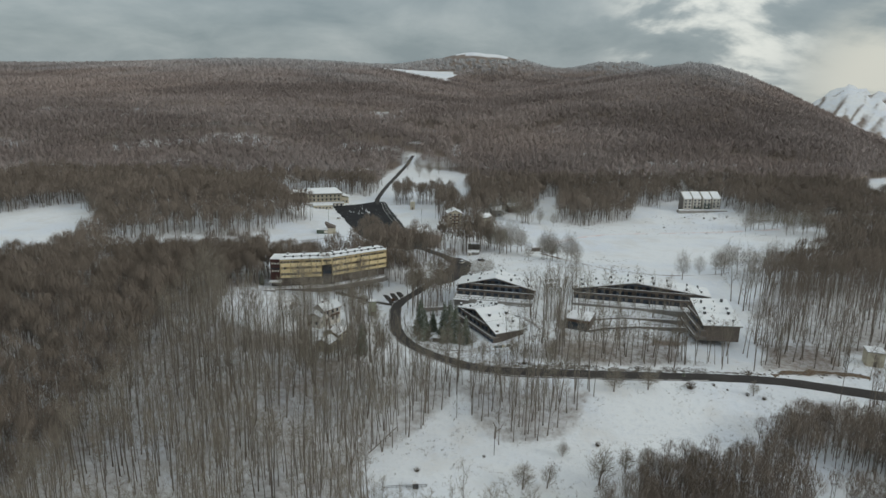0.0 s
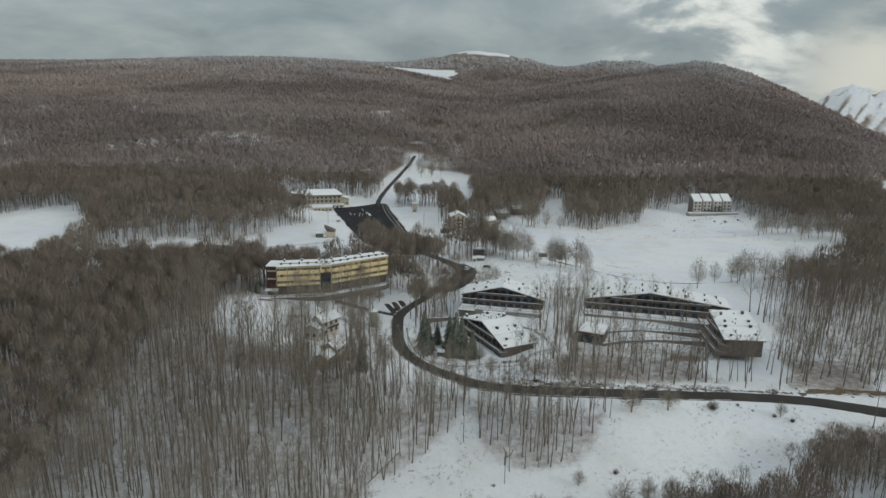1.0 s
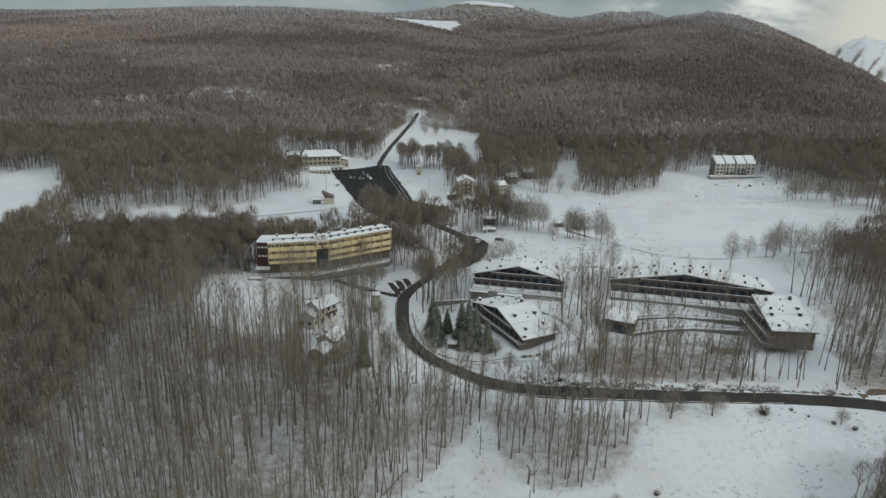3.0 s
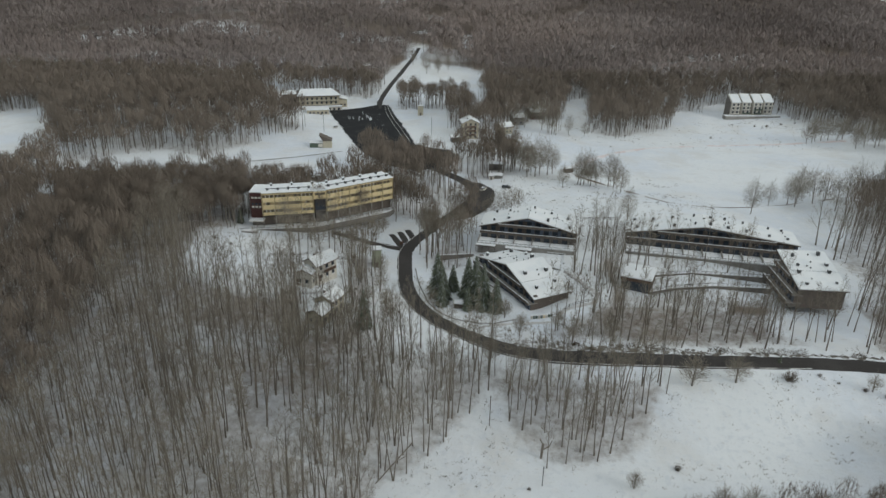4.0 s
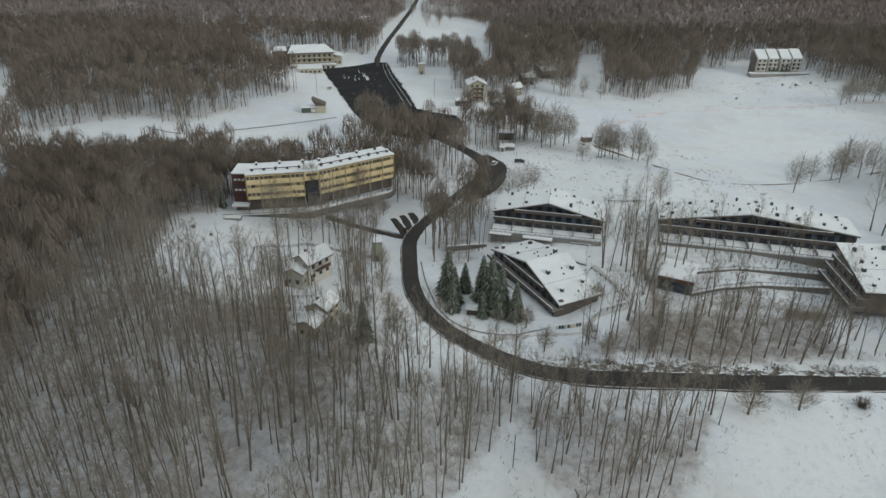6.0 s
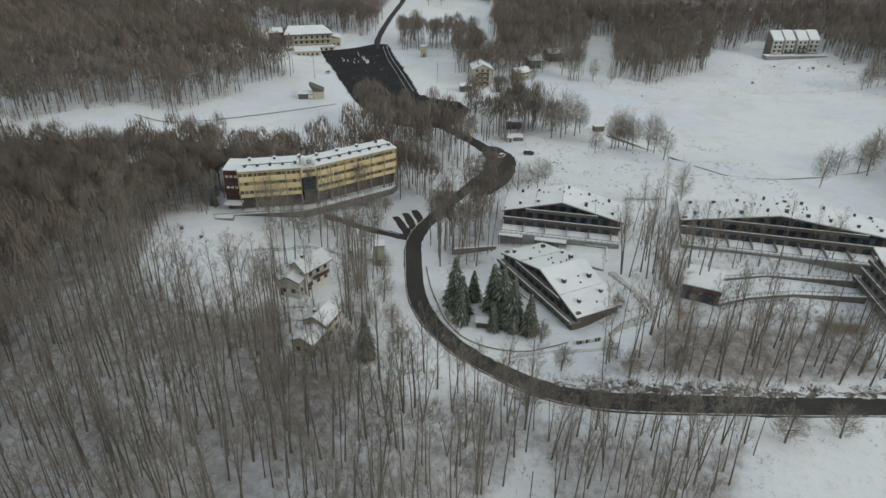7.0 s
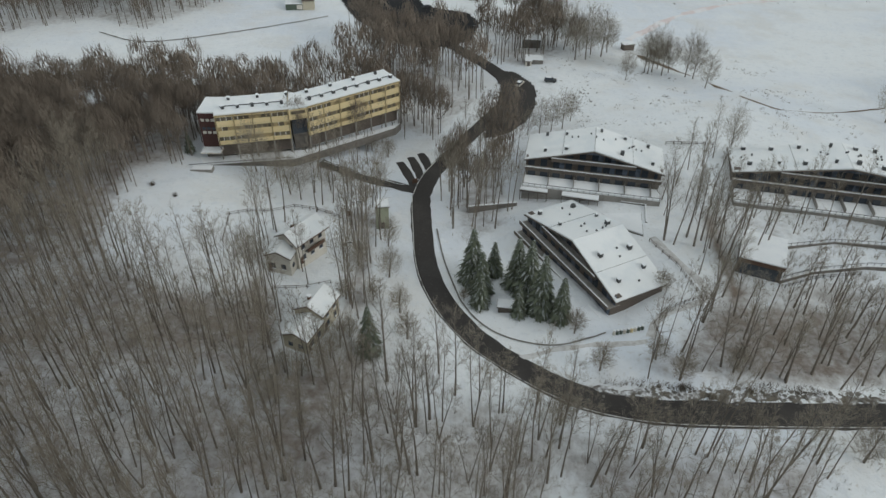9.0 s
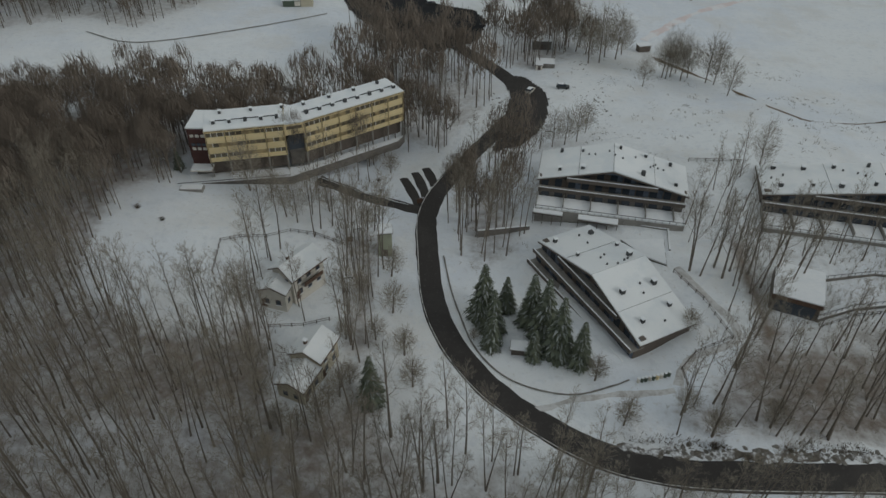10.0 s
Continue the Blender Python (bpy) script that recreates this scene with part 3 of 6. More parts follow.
def bare_tree(seed, height=20.0, kids=(9, 5, 5), start=0.42, spread=0.30, angle=42, width=(0, 0, 0.08, 0.05), girth=0.17, stems=1, sides=5, lift=0.10):
    """A leafless beech. start: where on the trunk the limbs begin; spread: the limbs' length over the height."""
    rng = np.random.default_rng(seed)
    bag = Bag()
    shape = {"kids": kids, "start": (start, 0.25, 0.2), "angle": (angle, 38, 40), "ratio": (spread, 0.50, 0.85), "width": width,
             "sides": (sides, 3, 0, 0), "wander": 0.07, "lift": lift}
    for s in range(stems):
        d = np.array([rng.normal() * 0.03, rng.normal() * 0.03, 1]) + (np.array([rng.normal() * 0.05, rng.normal() * 0.05, 0]) if stems > 1 else 0)
        h = height * (1 if s == 0 else rng.uniform(0.75, 1.0))
        grow(bag, rng, np.array([0, 0, -0.4]), d / np.linalg.norm(d), h, girth, 0, shape)
    return bag.arrays()


def far_tree(seed, height=19.0, spread=3.4, blades=60, width=0.16, trunk=0.2, base=0.45, reach=1.0, stems=1):
    """A leafless tree as seen from some way off: a stem, rising limbs and a dome of short twigs."""
    rng = np.random.default_rng(seed)
    bag = Bag()
    for i in range(stems):
        r, az = (0.0 if i == 0 else spread * rng.uniform(0.4, 0.75)), rng.uniform(0, 6.28)
        x, y = r * math.cos(az), r * math.sin(az)
        bag.limb((x, y, -0.8), (x + rng.normal() * 0.3, y + rng.normal() * 0.3, height * (0.78 - 0.05 * r)), trunk, trunk * 0.3, 3)
    c, hz = height * (1 + base) / 2, height * (1 - base) / 2
    limbs = []
    for i in range(7):
        az, r = i * 2.4 + rng.uniform(0, 0.8), spread * rng.uniform(0.55, 0.9)
        a = np.array([0, 0, height * rng.uniform(base * 0.75, 0.6)])
        e = np.array([math.cos(az) * r, math.sin(az) * r, c + hz * rng.uniform(-0.1, 0.7)])
        bag.blade(a, e, trunk * 1.1, rng, 0)
        limbs.append((a, e))
    dome(bag, rng, spread, c, hz, blades, width, reach)
    return bag.arrays()


def dome(bag, rng, spread, c, hz, blades, width, reach):
    """The outer twigs of a crown: they rise along its rounded outside and face outwards."""
    for i in range(blades):
        n = rng.normal(size=3)
        n /= np.linalg.norm(n)
        if n[2] < -0.5:
            n[2] = -n[2]
        k = rng.uniform(0.62, 1.0)
        wide = spread * k * (1.0 - 0.25 * max(0.0, -n[2]))
        o = np.array([n[0] * wide, n[1] * wide, c + n[2] * hz * k])
        out = np.array([0, 0, 1.0]) - n * n[2] * 0.9 + n * 0.34 + rng.normal(size=3) * 0.18
        out /= np.linalg.norm(out)
        bag.blade(o - out * 0.7 * reach, o + out * reach * rng.uniform(0.35, 1.05), width * rng.uniform(0.6, 1.4), rng, 1, n + rng.normal(size=3) * 0.12 + np.array([0, 0, 0.25]))


def clump_tree(seed, height=12.0, spread=4.6, blades=15, width=0.72):
    """A far crown on a hillside."""
    rng = np.random.default_rng(seed)
    bag = Bag()
    dome(bag, rng, spread, height * 0.55, height * 0.45, blades, width, spread * 0.42)
    return bag.arrays()


def round_tree(seed, height, spread, twigs=1400):
    """A free-standing tree: limbs from low down and a dome of fine twigs."""
    rng = np.random.default_rng(seed)
    bag = Bag()
    shape = {"kids": (12, 7), "start": (0.13, 0.2), "angle": (33, 32), "ratio": (0.56, 0.5), "width": (0, 0, 0.07), "sides": (5, 3, 0), "wander": 0.07, "lift": 0.13}
    grow(bag, rng, np.array([0, 0, -0.4]), np.array([rng.normal() * 0.04, rng.normal() * 0.04, 1.0]), height, 0.2, 0, shape)
    for i in range(twigs):
        n = rng.normal(size=3)
        n /= np.linalg.norm(n)
        k = rng.uniform(0.2, 1.0) ** 0.6
        low = 0.75 if n[2] < 0 else 1.0
        o = np.array([n[0] * spread * k, n[1] * spread * k, height * 0.54 + n[2] * height * 0.45 * k * low])
        out = np.array([n[0] * 0.9, n[1] * 0.9, 0.55]) + rng.normal(size=3) * 0.3
        out /= np.linalg.norm(out)
        bag.blade(o - out * 1.1, o + out * rng.uniform(0.3, 1.0), 0.058, rng)
    return bag.arrays()


def plant(name, templates, places, mats, rng, lo=0.8, hi=1.15, tilt=0.018):
    """One mesh with a tree of some template at every (x, y)."""
    co, tr, mi, k = [], [], [], 0
    z = H(places[:, 0], places[:, 1])
    for (x, y), zz in zip(places, z):
        v, f, m = templates[rng.integers(len(templates))]
        a, s, sz = rng.uniform(0, 2 * math.pi), rng.uniform(lo, hi), rng.uniform(lo, hi)
        c, d = math.cos(a) * s, math.sin(a) * s
        tx, ty = rng.normal(size=2) * tilt
        q = np.empty_like(v)
        q[:, 2] = v[:, 2] * sz
        q[:, 0] = v[:, 0] * c - v[:, 1] * d + x + tx * q[:, 2]
        q[:, 1] = v[:, 0] * d + v[:, 1] * c + y + ty * q[:, 2]
        q[:, 2] += zz
        co.append(q); tr.append(f + k); mi.append(m)
        k += len(v)
    return tri_object(name, np.concatenate(co), np.concatenate(tr), mats, np.concatenate(mi))


def scatter(rng, x0, x1, y0, y1, gap, keep):
    """Points about gap metres apart in the woods of that rectangle."""
    gx, gy = np.meshgrid(np.arange(x0, x1, gap), np.arange(y0, y1, gap))
    p = np.stack([gx.ravel(), gy.ravel()], 1) + rng.uniform(-0.48, 0.48, (gx.size, 2)) * gap
    return p[keep(p[:, 0], p[:, 1])]


def gappy(x, y, scale=0.03, seed=0.0):
    return np.array([noise.noise(Vector((a * scale, b * scale, seed))) for a, b in zip(x, y)])


LOW_WOODS = [[(55, 171), (65, 179), (86, 181), (99, 177), (101, 163), (95, 148), (52, 148)],
             [(100, 197), (108, 200), (125, 205), (143, 204), (165, 204), (165, 168), (129, 177), (120, 182), (108, 185)]]
SPARSE = [(40, 234), (38, 262), (62, 264), (100, 256), (128, 262), (150, 285), (165, 260), (160, 232), (125, 234)]


NEAR_WOOD = (-70, 62, 186, 232)
# beeches that stand apart by the road, below the lodges and between them
ROAD_TREES = [(-84.3, 221.2), (-77, 215.2), (-70.4, 217.3), (-43.9, 223.5), (-40.4, 228.5), (-44.9, 217.2), (-49.3, 216.5), (-49.9, 230.6), (-37.2, 238.8), (-33.3, 244), (-25.5, 238.8), (-32.4, 223.6),
              (-33.3, 217.9), (-29.5, 230.6), (-32.7, 231.8), (-27, 222.1), (-22.1, 221.7), (-20.5, 220.1), (-19.1, 219.9), (-19.6, 228.6), (-17.1, 230.2), (-15.4, 240.7), (-12.3, 235.4), (-35.8, 217.4), (-42.1, 218.7), (-47, 240), (-52, 236)]
SLOPE_TREES = [(39.9, 241.4), (42.5, 238.4), (45.4, 240.8), (47, 238.7), (50.8, 239.1), (57.5, 240.1), (61.9, 242.5), (61.9, 236.8), (66.7, 237.9), (71, 240.3), (76.2, 244.2), (76.1, 240.4), (80.8, 245.6), (79.3, 238.4),
               (85.5, 241.8), (86.5, 238.4), (91.4, 244.7), (91.9, 241.9), (101.4, 244.6), (106.2, 243.4), (108.4, 243.5), (110.4, 250.3), (98.4, 249.1), (60.8, 258), (62.7, 249.2), (39.4, 253.1), (46.1, 260.8), (46.8, 255.1),
               (118, 253), (118.1, 249.5), (126.7, 241.4), (128.1, 245.9), (134.7, 247.1), (126.8, 263), (133, 261.2), (139.7, 310.7), (137.8, 300.8), (137.3, 313.7)]
LOW_TREES = [(14.2, 207.9), (28.8, 202), (31, 200.6), (35, 201.4), (26.3, 205.4), (38.8, 205.6), (17.8, 212.3), (11.3, 218.1), (3.8, 223), (14.1, 220.1), (21.6, 216.5), (25.9, 214.5), (32, 209), (34.8, 210.5), (39.3, 213.3),
             (42.8, 212), (46.4, 213.4), (6.3, 224.6), (25.2, 223.1), (32.1, 220.3), (39.2, 218.9), (21.3, 224.6), (17.1, 223.1)]
LODGE_TREES = [(38.6, 281.3), (40.4, 279.5), (44.1, 281.9), (44.9, 278.5), (47.1, 280.5), (48.2, 277.4), (50.7, 279.3), (52.1, 275.2), (55.3, 277), (57, 273.5), (59.9, 275)]


def by_road(x, y):
    """The thin strip of wood by the bend, where the beeches stand apart."""
    return in_polygon(x, y, [(-55, 214), (-55, 246), (-8, 246), (-8, 226), (-16, 214)])



def build_woods():
    rng = np.random.default_rng(7)
    near_t = [bare_tree(100 + i, rng.uniform(18, 23), (9, 5, 7), rng.uniform(0.34, 0.52), rng.uniform(0.25, 0.33), 33, (0, 0, 0.075, 0.048), rng.uniform(0.14, 0.2), sides=4, lift=0.13) for i in range(8)]
    mid_t = [far_tree(200 + i, rng.uniform(16, 21), rng.uniform(4.2, 5.4), 140, 0.27, 0.19, 0.40, 2.3, 3) for i in range(8)]
    far_t = [far_tree(300 + i, rng.uniform(15, 19), rng.uniform(4.0, 5.2), 26, 1.0, 0.2, 0.40, 2.6, 2) for i in range(6)]

    # the woods under the camera's path, and round the village
    p = scatter(rng, -260, 260, 120, 345, 3.75, lambda x, y: (wooded(x, y) > 0) & (gappy(x, y, 0.035, 1.0) > -0.36))
    p = p[(p[:, 0] < -30) | (rng.uniform(size=len(p)) < 0.85)]
    sparse = in_polygon(p[:, 0], p[:, 1], SPARSE)
    p = p[~sparse | (rng.uniform(size=len(p)) < 0.95)]
    p = p[np.abs(p[:, 0]) < 60 + 0.7 * p[:, 1]]
    p = p[~((p[:, 0] > NEAR_WOOD[0]) & (p[:, 0] < NEAR_WOOD[1]) & (p[:, 1] > NEAR_WOOD[2]) & (p[:, 1] < NEAR_WOOD[3]))]
    p = p[~by_road(p[:, 0], p[:, 1]) | (rng.uniform(size=len(p)) < 0.35)]
    close = (np.abs(p[:, 0] + 10) < 95) & (p[:, 1] < 300)
    low = close & (p[:, 0] > 36) & (p[:, 1] > 225)
    slope = scatter(rng, 40, 165, 243, 262, 6.5, lambda x, y: (wooded(x, y) > 0) & in_polygon(x, y, SPARSE))
    slope_t = [bare_tree(150 + i, rng.uniform(14, 17), (9, 5, 7), rng.uniform(0.30, 0.45), rng.uniform(0.26, 0.34), 34, (0, 0, 0.08, 0.05), rng.uniform(0.19, 0.25), sides=4, lift=0.11) for i in range(6)]
    tagged(plant("beech_wood_by_lodges", slope_t, np.concatenate([p[low & (rng.uniform(size=len(p)) < 0.22)], slope]), [BARK, TWIGS], rng, 0.75, 1.0, 0.025), "thin bare trees on the snowy slope below the lodges", "trees", kind="stuff")
    scrub = (p[:, 0] > 22) & (p[:, 1] < 204) & (p[:, 0] < 140)
    dark_t = [far_tree(280 + i, rng.uniform(11, 14), rng.uniform(2.6, 3.3), 270, 0.085, 0.14, 0.34, 1.1, 2) for i in range(5)]
    patch = scatter(rng, 50, 170, 146, 208, 4.0, lambda x, y: in_polygon(x, y, LOW_WOODS[0]) | in_polygon(x, y, LOW_WOODS[1]))
    tagged(plant("beech_wood_lower_slope", dark_t, np.concatenate([p[scrub], patch]), [BARK, TWIGS_MID], rng, 0.9, 1.2), "dense low bare trees on the lower slope", "trees", kind="stuff")
    p = p[~low & ~scrub]
    close = (np.abs(p[:, 0] + 10) < 95) & (p[:, 1] < 300)
    tagged(plant("beech_wood", near_t, p[close], [BARK, TWIGS], rng), "tall bare beech trees in the snow", "trees", kind="stuff")
    side_t = [far_tree(250 + i, rng.uniform(16, 21), rng.uniform(3.8, 4.8), 260, 0.15, 0.17, 0.45, 1.8, 2) for i in range(8)]
    dome_t = [far_tree(270 + i, rng.uniform(15, 18), rng.uniform(4.2, 5.2), 640, 0.10, 0.19, 0.40, 1.5, 2) for i in range(6)]
    right = ~close & (p[:, 0] > 85) & (p[:, 1] < 335)
    tall = rng.uniform(size=len(p)) < 0.6
    tagged(plant("beech_wood_by_field", near_t, p[right & tall], [BARK, TWIGS_MID], rng), "tall straight bare beeches beside the snow field", "trees", kind="stuff")
    close = close | right
    behind = ~close & (p[:, 0] > -150) & (p[:, 0] < -12) & (p[:, 1] > 290)
    thin = rng.uniform(size=len(p))
    tagged(plant("beech_wood_by_hotel", dome_t, p[behind & (thin < 0.8)], [BARK, TWIGS_MID], rng), "dense rounded bare beeches behind the hotel", "trees", kind="stuff")
    close = close | behind
    tagged(plant("beech_wood_flanks", side_t, p[~close & (thin < 0.58)], [BARK, TWIGS_MID], rng), "tall bare beech wood on the flanks of the valley", "trees", kind="stuff")
    q = scatter(rng, -380, 400, 345, 640, 6.4, lambda x, y: (wooded(x, y) > 0) & (gappy(x, y, 0.03, 2.0) > -0.42))
    q = q[np.abs(q[:, 0]) < 40 + 0.72 * q[:, 1]]
    tagged(plant("beech_wood_behind_village", mid_t, q, [BARK, TWIGS_MID], rng), "bare grey-brown beech wood behind the village", "trees", kind="stuff")
    r = scatter(rng, -750, 800, 640, 1050, 6.6, lambda x, y: (wooded(x, y) > 0) & (gappy(x, y, 0.012, 3.0) > -0.95) & (glades(x, y) * 0.93 < rng.uniform(size=np.shape(x))))
    r = r[np.abs(r[:, 0]) < 20 + 0.70 * r[:, 1]]
    r = r[(r[:, 0] > -50) | (r[:, 1] > 950) | (rng.uniform(size=len(r)) < 0.7)]
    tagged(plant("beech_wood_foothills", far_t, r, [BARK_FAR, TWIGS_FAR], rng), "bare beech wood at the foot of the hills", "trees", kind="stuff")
    for y0, y1, gap in ((1050, 1400, 9.3), (1400, 1900, 12.4), (1900, 3080, 20.0), (3080, 3750, 27.0)):
        hill_t = [clump_tree(400 + i, 10.0, 0.66 * gap, 18, 0.16 * gap) for i in range(6)]
        s = scatter(rng, -1900, 1900, y0, y1, gap, lambda x, y: (np.abs(x) < 0.70 * y) & (glades(x, y) * 0.8 < rng.uniform(size=np.shape(x)))
                    & ~ski_slope(x, y) & ~((x / y > 0.40) & (y > 2000)))
        s = s[(s[:, 1] < 3000) | ((H(s[:, 0], s[:, 1]) < 148) & (s[:, 0] < 1400) & (s[:, 0] > -400))]
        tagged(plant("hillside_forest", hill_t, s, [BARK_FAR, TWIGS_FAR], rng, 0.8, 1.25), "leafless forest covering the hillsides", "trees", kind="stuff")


build_woods()

# ---------------------------------------------------------------- building helpers
class Geo:
    """Boxes and prisms gathered into one mesh, in the local frame of a thing."""

    def __init__(self):
        self.v, self.f = [], []

    def hexa(self, bottom, top):
        k, n = len(self.v), len(bottom)
        self.v += [tuple(p) for p in bottom] + [tuple(p) for p in top]
        self.f += [tuple(k + i for i in reversed(range(n))), tuple(k + n + i for i in range(n))]
        self.f += [(k + i, k + (i + 1) % n, k + n + (i + 1) % n, k + n + i) for i in range(n)]
        return self

    def box(self, x0, x1, y0, y1, z0, z1):
        b = [(x0, y0), (x1, y0), (x1, y1), (x0, y1)]
        return self.hexa([(x, y, z0) for x, y in b], [(x, y, z1) for x, y in b])

    def prism(self, poly, z0, z1):
        lo = z0 if isinstance(z0, (list, tuple)) else [z0] * len(poly)
        hi = z1 if isinstance(z1, (list, tuple)) else [z1] * len(poly)
        return self.hexa([(x, y, z) for (x, y), z in zip(poly, lo)], [(x, y, z) for (x, y), z in zip(poly, hi)])

    def slab_y(self, profile, y0, y1):
        """A profile in x and z, drawn out along y."""
        return self.hexa([(x, y0, z) for x, z in profile], [(x, y1, z) for x, z in profile])

    def beam(self, a, b, w, sides=4):
        a, b = Vector(a), Vector(b)
        d = (b - a).normalized()
        e = d.cross(Vector((0.2, 0.9, 0.37))).normalized()
        g = d.cross(e)
        ring = [(e * math.cos(t) + g * math.sin(t)) * w for t in [2 * math.pi * i / sides + 0.785 for i in range(sides)]]
        return self.hexa([a + r for r in ring], [b + r for r in ring])


def part(name, geo, mat, parent, label="", shared=None, at=None):
    if shared is None:
        me = bpy.data.meshes.new(name)
        me.from_pydata(geo.v, [], geo.f)
        me.materials.append(mat)
        me.update()
    else:
        me = shared
    ob = new(name, me)
    ob.parent = parent
    if at is not None:
        ob.matrix_basis = at
    if label:
        tagged(ob, label)
    return ob


def thing(name, m, label, category, group="", kind=""):
    ob = new(name)
    ob.matrix_basis = m
    ob.empty_display_size = 0.5
    return tagged(ob, label, category, group, kind)


def frame_of(p0, p1, z):
    """The pose of a thing whose front runs from p0 to p1, with its floor at z; also the front's length."""
    dx, dy = p1[0] - p0[0], p1[1] - p0[1]
    return pose(p0[0], p0[1], z, 0, 0, math.degrees(math.atan2(dy, dx))), math.hypot(dx, dy)


def chimney(parent, x, y, z, w=0.75, h=1.15, mat=None):
    c = part("chimney", Geo().box(x - w / 2, x + w / 2, y - w / 2, y + w / 2, z - 0.8, z + h), mat or METAL, parent)
    if (x * 7.3 + y * 3.1) % 1.0 < 0.7:
        part("snow_cap", Geo().box(x - w / 2 - 0.1, x + w / 2 + 0.1, y - w / 2 - 0.1, y + w / 2 + 0.1, z + h + 0.003, z + h + 0.22), SNOW, c)
    return c


# ---------------------------------------------------------------- the lodges
def lodge(p0, p1, depth, z0, eave0, ridge, eave1, at, label, seed, levels=2, terrace=8.0, gable=True, bay=3.3):
    """A long holiday block under a wide low gable: the roof climbs from each end to a ridge at share `at` of the front;
    below it the storeys step forward with long balconies."""
    rng = random.Random(seed)
    m, length = frame_of(p0, p1, z0)
    L = thing("lodge", m, label, "building", "holiday lodges")
    e0, rz, e1, xr = eave0 - z0, ridge - z0, eave1 - z0, at * length
    roof_at = lambda x: e0 + (rz - e0) * x / xr if x <= xr and xr > 0 else rz + (e1 - rz) * (x - xr) / max(length - xr, 0.01)
    over = 1.1
    # roof slabs and the snow on them
    halves = [(-0.6, xr, roof_at(0) - 0.12, rz), (xr, length + 0.6, rz, roof_at(length) - 0.12)] if 0 < xr < length else [(-0.6, length + 0.6, e0, e1)]
    for a, b, za, zb in halves:
        r = part("roof", Geo().slab_y([(a, za - 0.45), (b, zb - 0.45), (b, zb - 0.12), (a, za - 0.12)], -over, depth), DARK_WOOD, L, "dark timber roof edge")
        part("roof_snow", Geo().slab_y([(a + 0.12, za - 0.117), (b - 0.003, zb - 0.117), (b - 0.003, zb + 0.2), (a + 0.12, za + 0.2)], -over + 0.12, depth - 0.12), ROOF_SNOW, r, "even layer of snow")
        for k in (0.55,):
            xs = a + (b - a) * k
            zs = za + (zb - za) * k
            part("snow_guard", Geo().box(xs - 0.04, xs + 0.04, -over + 0.2, depth - 0.3, zs + 0.19, zs + 0.225), METAL, r)
    # back and side walls
    part("wall", Geo().slab_y([(0, -0.5), (length, -0.5), (length, roof_at(length) - 0.5), (xr, rz - 0.5), (0, roof_at(0) - 0.5)] if 0 < xr < length
                              else [(0, -0.5), (length, -0.5), (length, e1 - 0.5), (0, e0 - 0.5)], 0.9, depth - 0.9), DARK_WOOD, L)
    # storeys from the top down
    step, tops = 2.65, []
    z = rz - 3.9
    while z > 0.6:
        tops.append(z); z -= step
    for k, zf in enumerate(tops):
        out = 1.3 * (k + 1)
        span = [x for x in np.linspace(0, length, 140) if roof_at(x) > zf + 1.1]
        if not span:
            continue
        a, b = min(span), max(span)
        bal = part("balcony", Geo().box(a, b, -out, 0.9, zf - 0.25, zf), CONCRETE, L, "long concrete balcony")
        part("parapet", Geo().box(a, b, -out - 0.12, -out, zf - 0.28, zf + 0.75), DARK_WOOD, bal)
        part("snow_strip", Geo().box(a, b, -out - 0.16, -out + 0.1, zf + 0.753, zf + 0.87), SNOW, bal)
        x = a + 0.5
        while x < b - 1.0:
            w = min(bay, b - x) - 0.35
            top = min(roof_at(x), roof_at(x + w)) - 0.5 if k == 0 else tops[k - 1] - 0.3
            y = 0.9 - 1.3 * k
            if top - zf > 0.9:
                part("window", Geo().box(x + 0.15, x + w * 0.62, y - 0.08, y + 0.1, zf + 0.05, min(zf + 2.2, top)), GLASS, bal)
                part("panel", Geo().box(x + w * 0.62, x + w + 0.2, y - 0.05, y + 0.15, zf, top), BLUE_PANEL if rng.random() < 0.6 else DARK_WOOD, bal)
            x += bay
        if k:
            part("front_wall", Geo().box(a, b, 1.0 - 1.3 * k, 0.9, zf, tops[k - 1] - 0.26), DARK_WOOD, L)
    # gable field over the top storey
    if 0 < xr < length:
        zf = tops[0]
        part("gable", Geo().slab_y([(max(0.3, xr - (rz - zf - 2.2) / ((rz - e0) / xr)), zf + 1.9), (min(length - 0.3, xr + (rz - zf - 2.2) / ((rz - e1) / (length - xr))), zf + 1.9), (xr, rz - 0.46)], 0.55, 0.88), BLUE_PANEL, L)
    # ground floor and the terrace with its party walls
    zt = 0.35
    out = 1.3 * len(tops)
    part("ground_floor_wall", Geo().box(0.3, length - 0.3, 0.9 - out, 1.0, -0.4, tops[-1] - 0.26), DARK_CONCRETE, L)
    x = 0.8
    while x < length - bay:
        part("door_window", Geo().box(x, x + bay * 0.6, 0.78 - out, 0.9 - out, zt + 0.05, min(zt + 2.1, tops[-1] - 0.4)), GLASS, L)
        x += bay
    if terrace:
        ty = -out - terrace
        t = part("terrace", Geo().box(0, length, ty, 0.8 - out, -4.5, zt - 0.12), CONCRETE, L, "snow-covered concrete terrace")
        part("terrace_snow", Geo().box(0.15, length - 0.15, ty + 0.15, 0.6 - out, zt - 0.117, zt + 0.1), SNOW, t)
        x = 0.0
        while x <= length:
            part("party_wall", Geo().box(x - 0.1, x + 0.1, ty + 1.2, 0.7 - out, zt - 0.1, zt + 1.15), CONCRETE, t)
            x += bay * 2
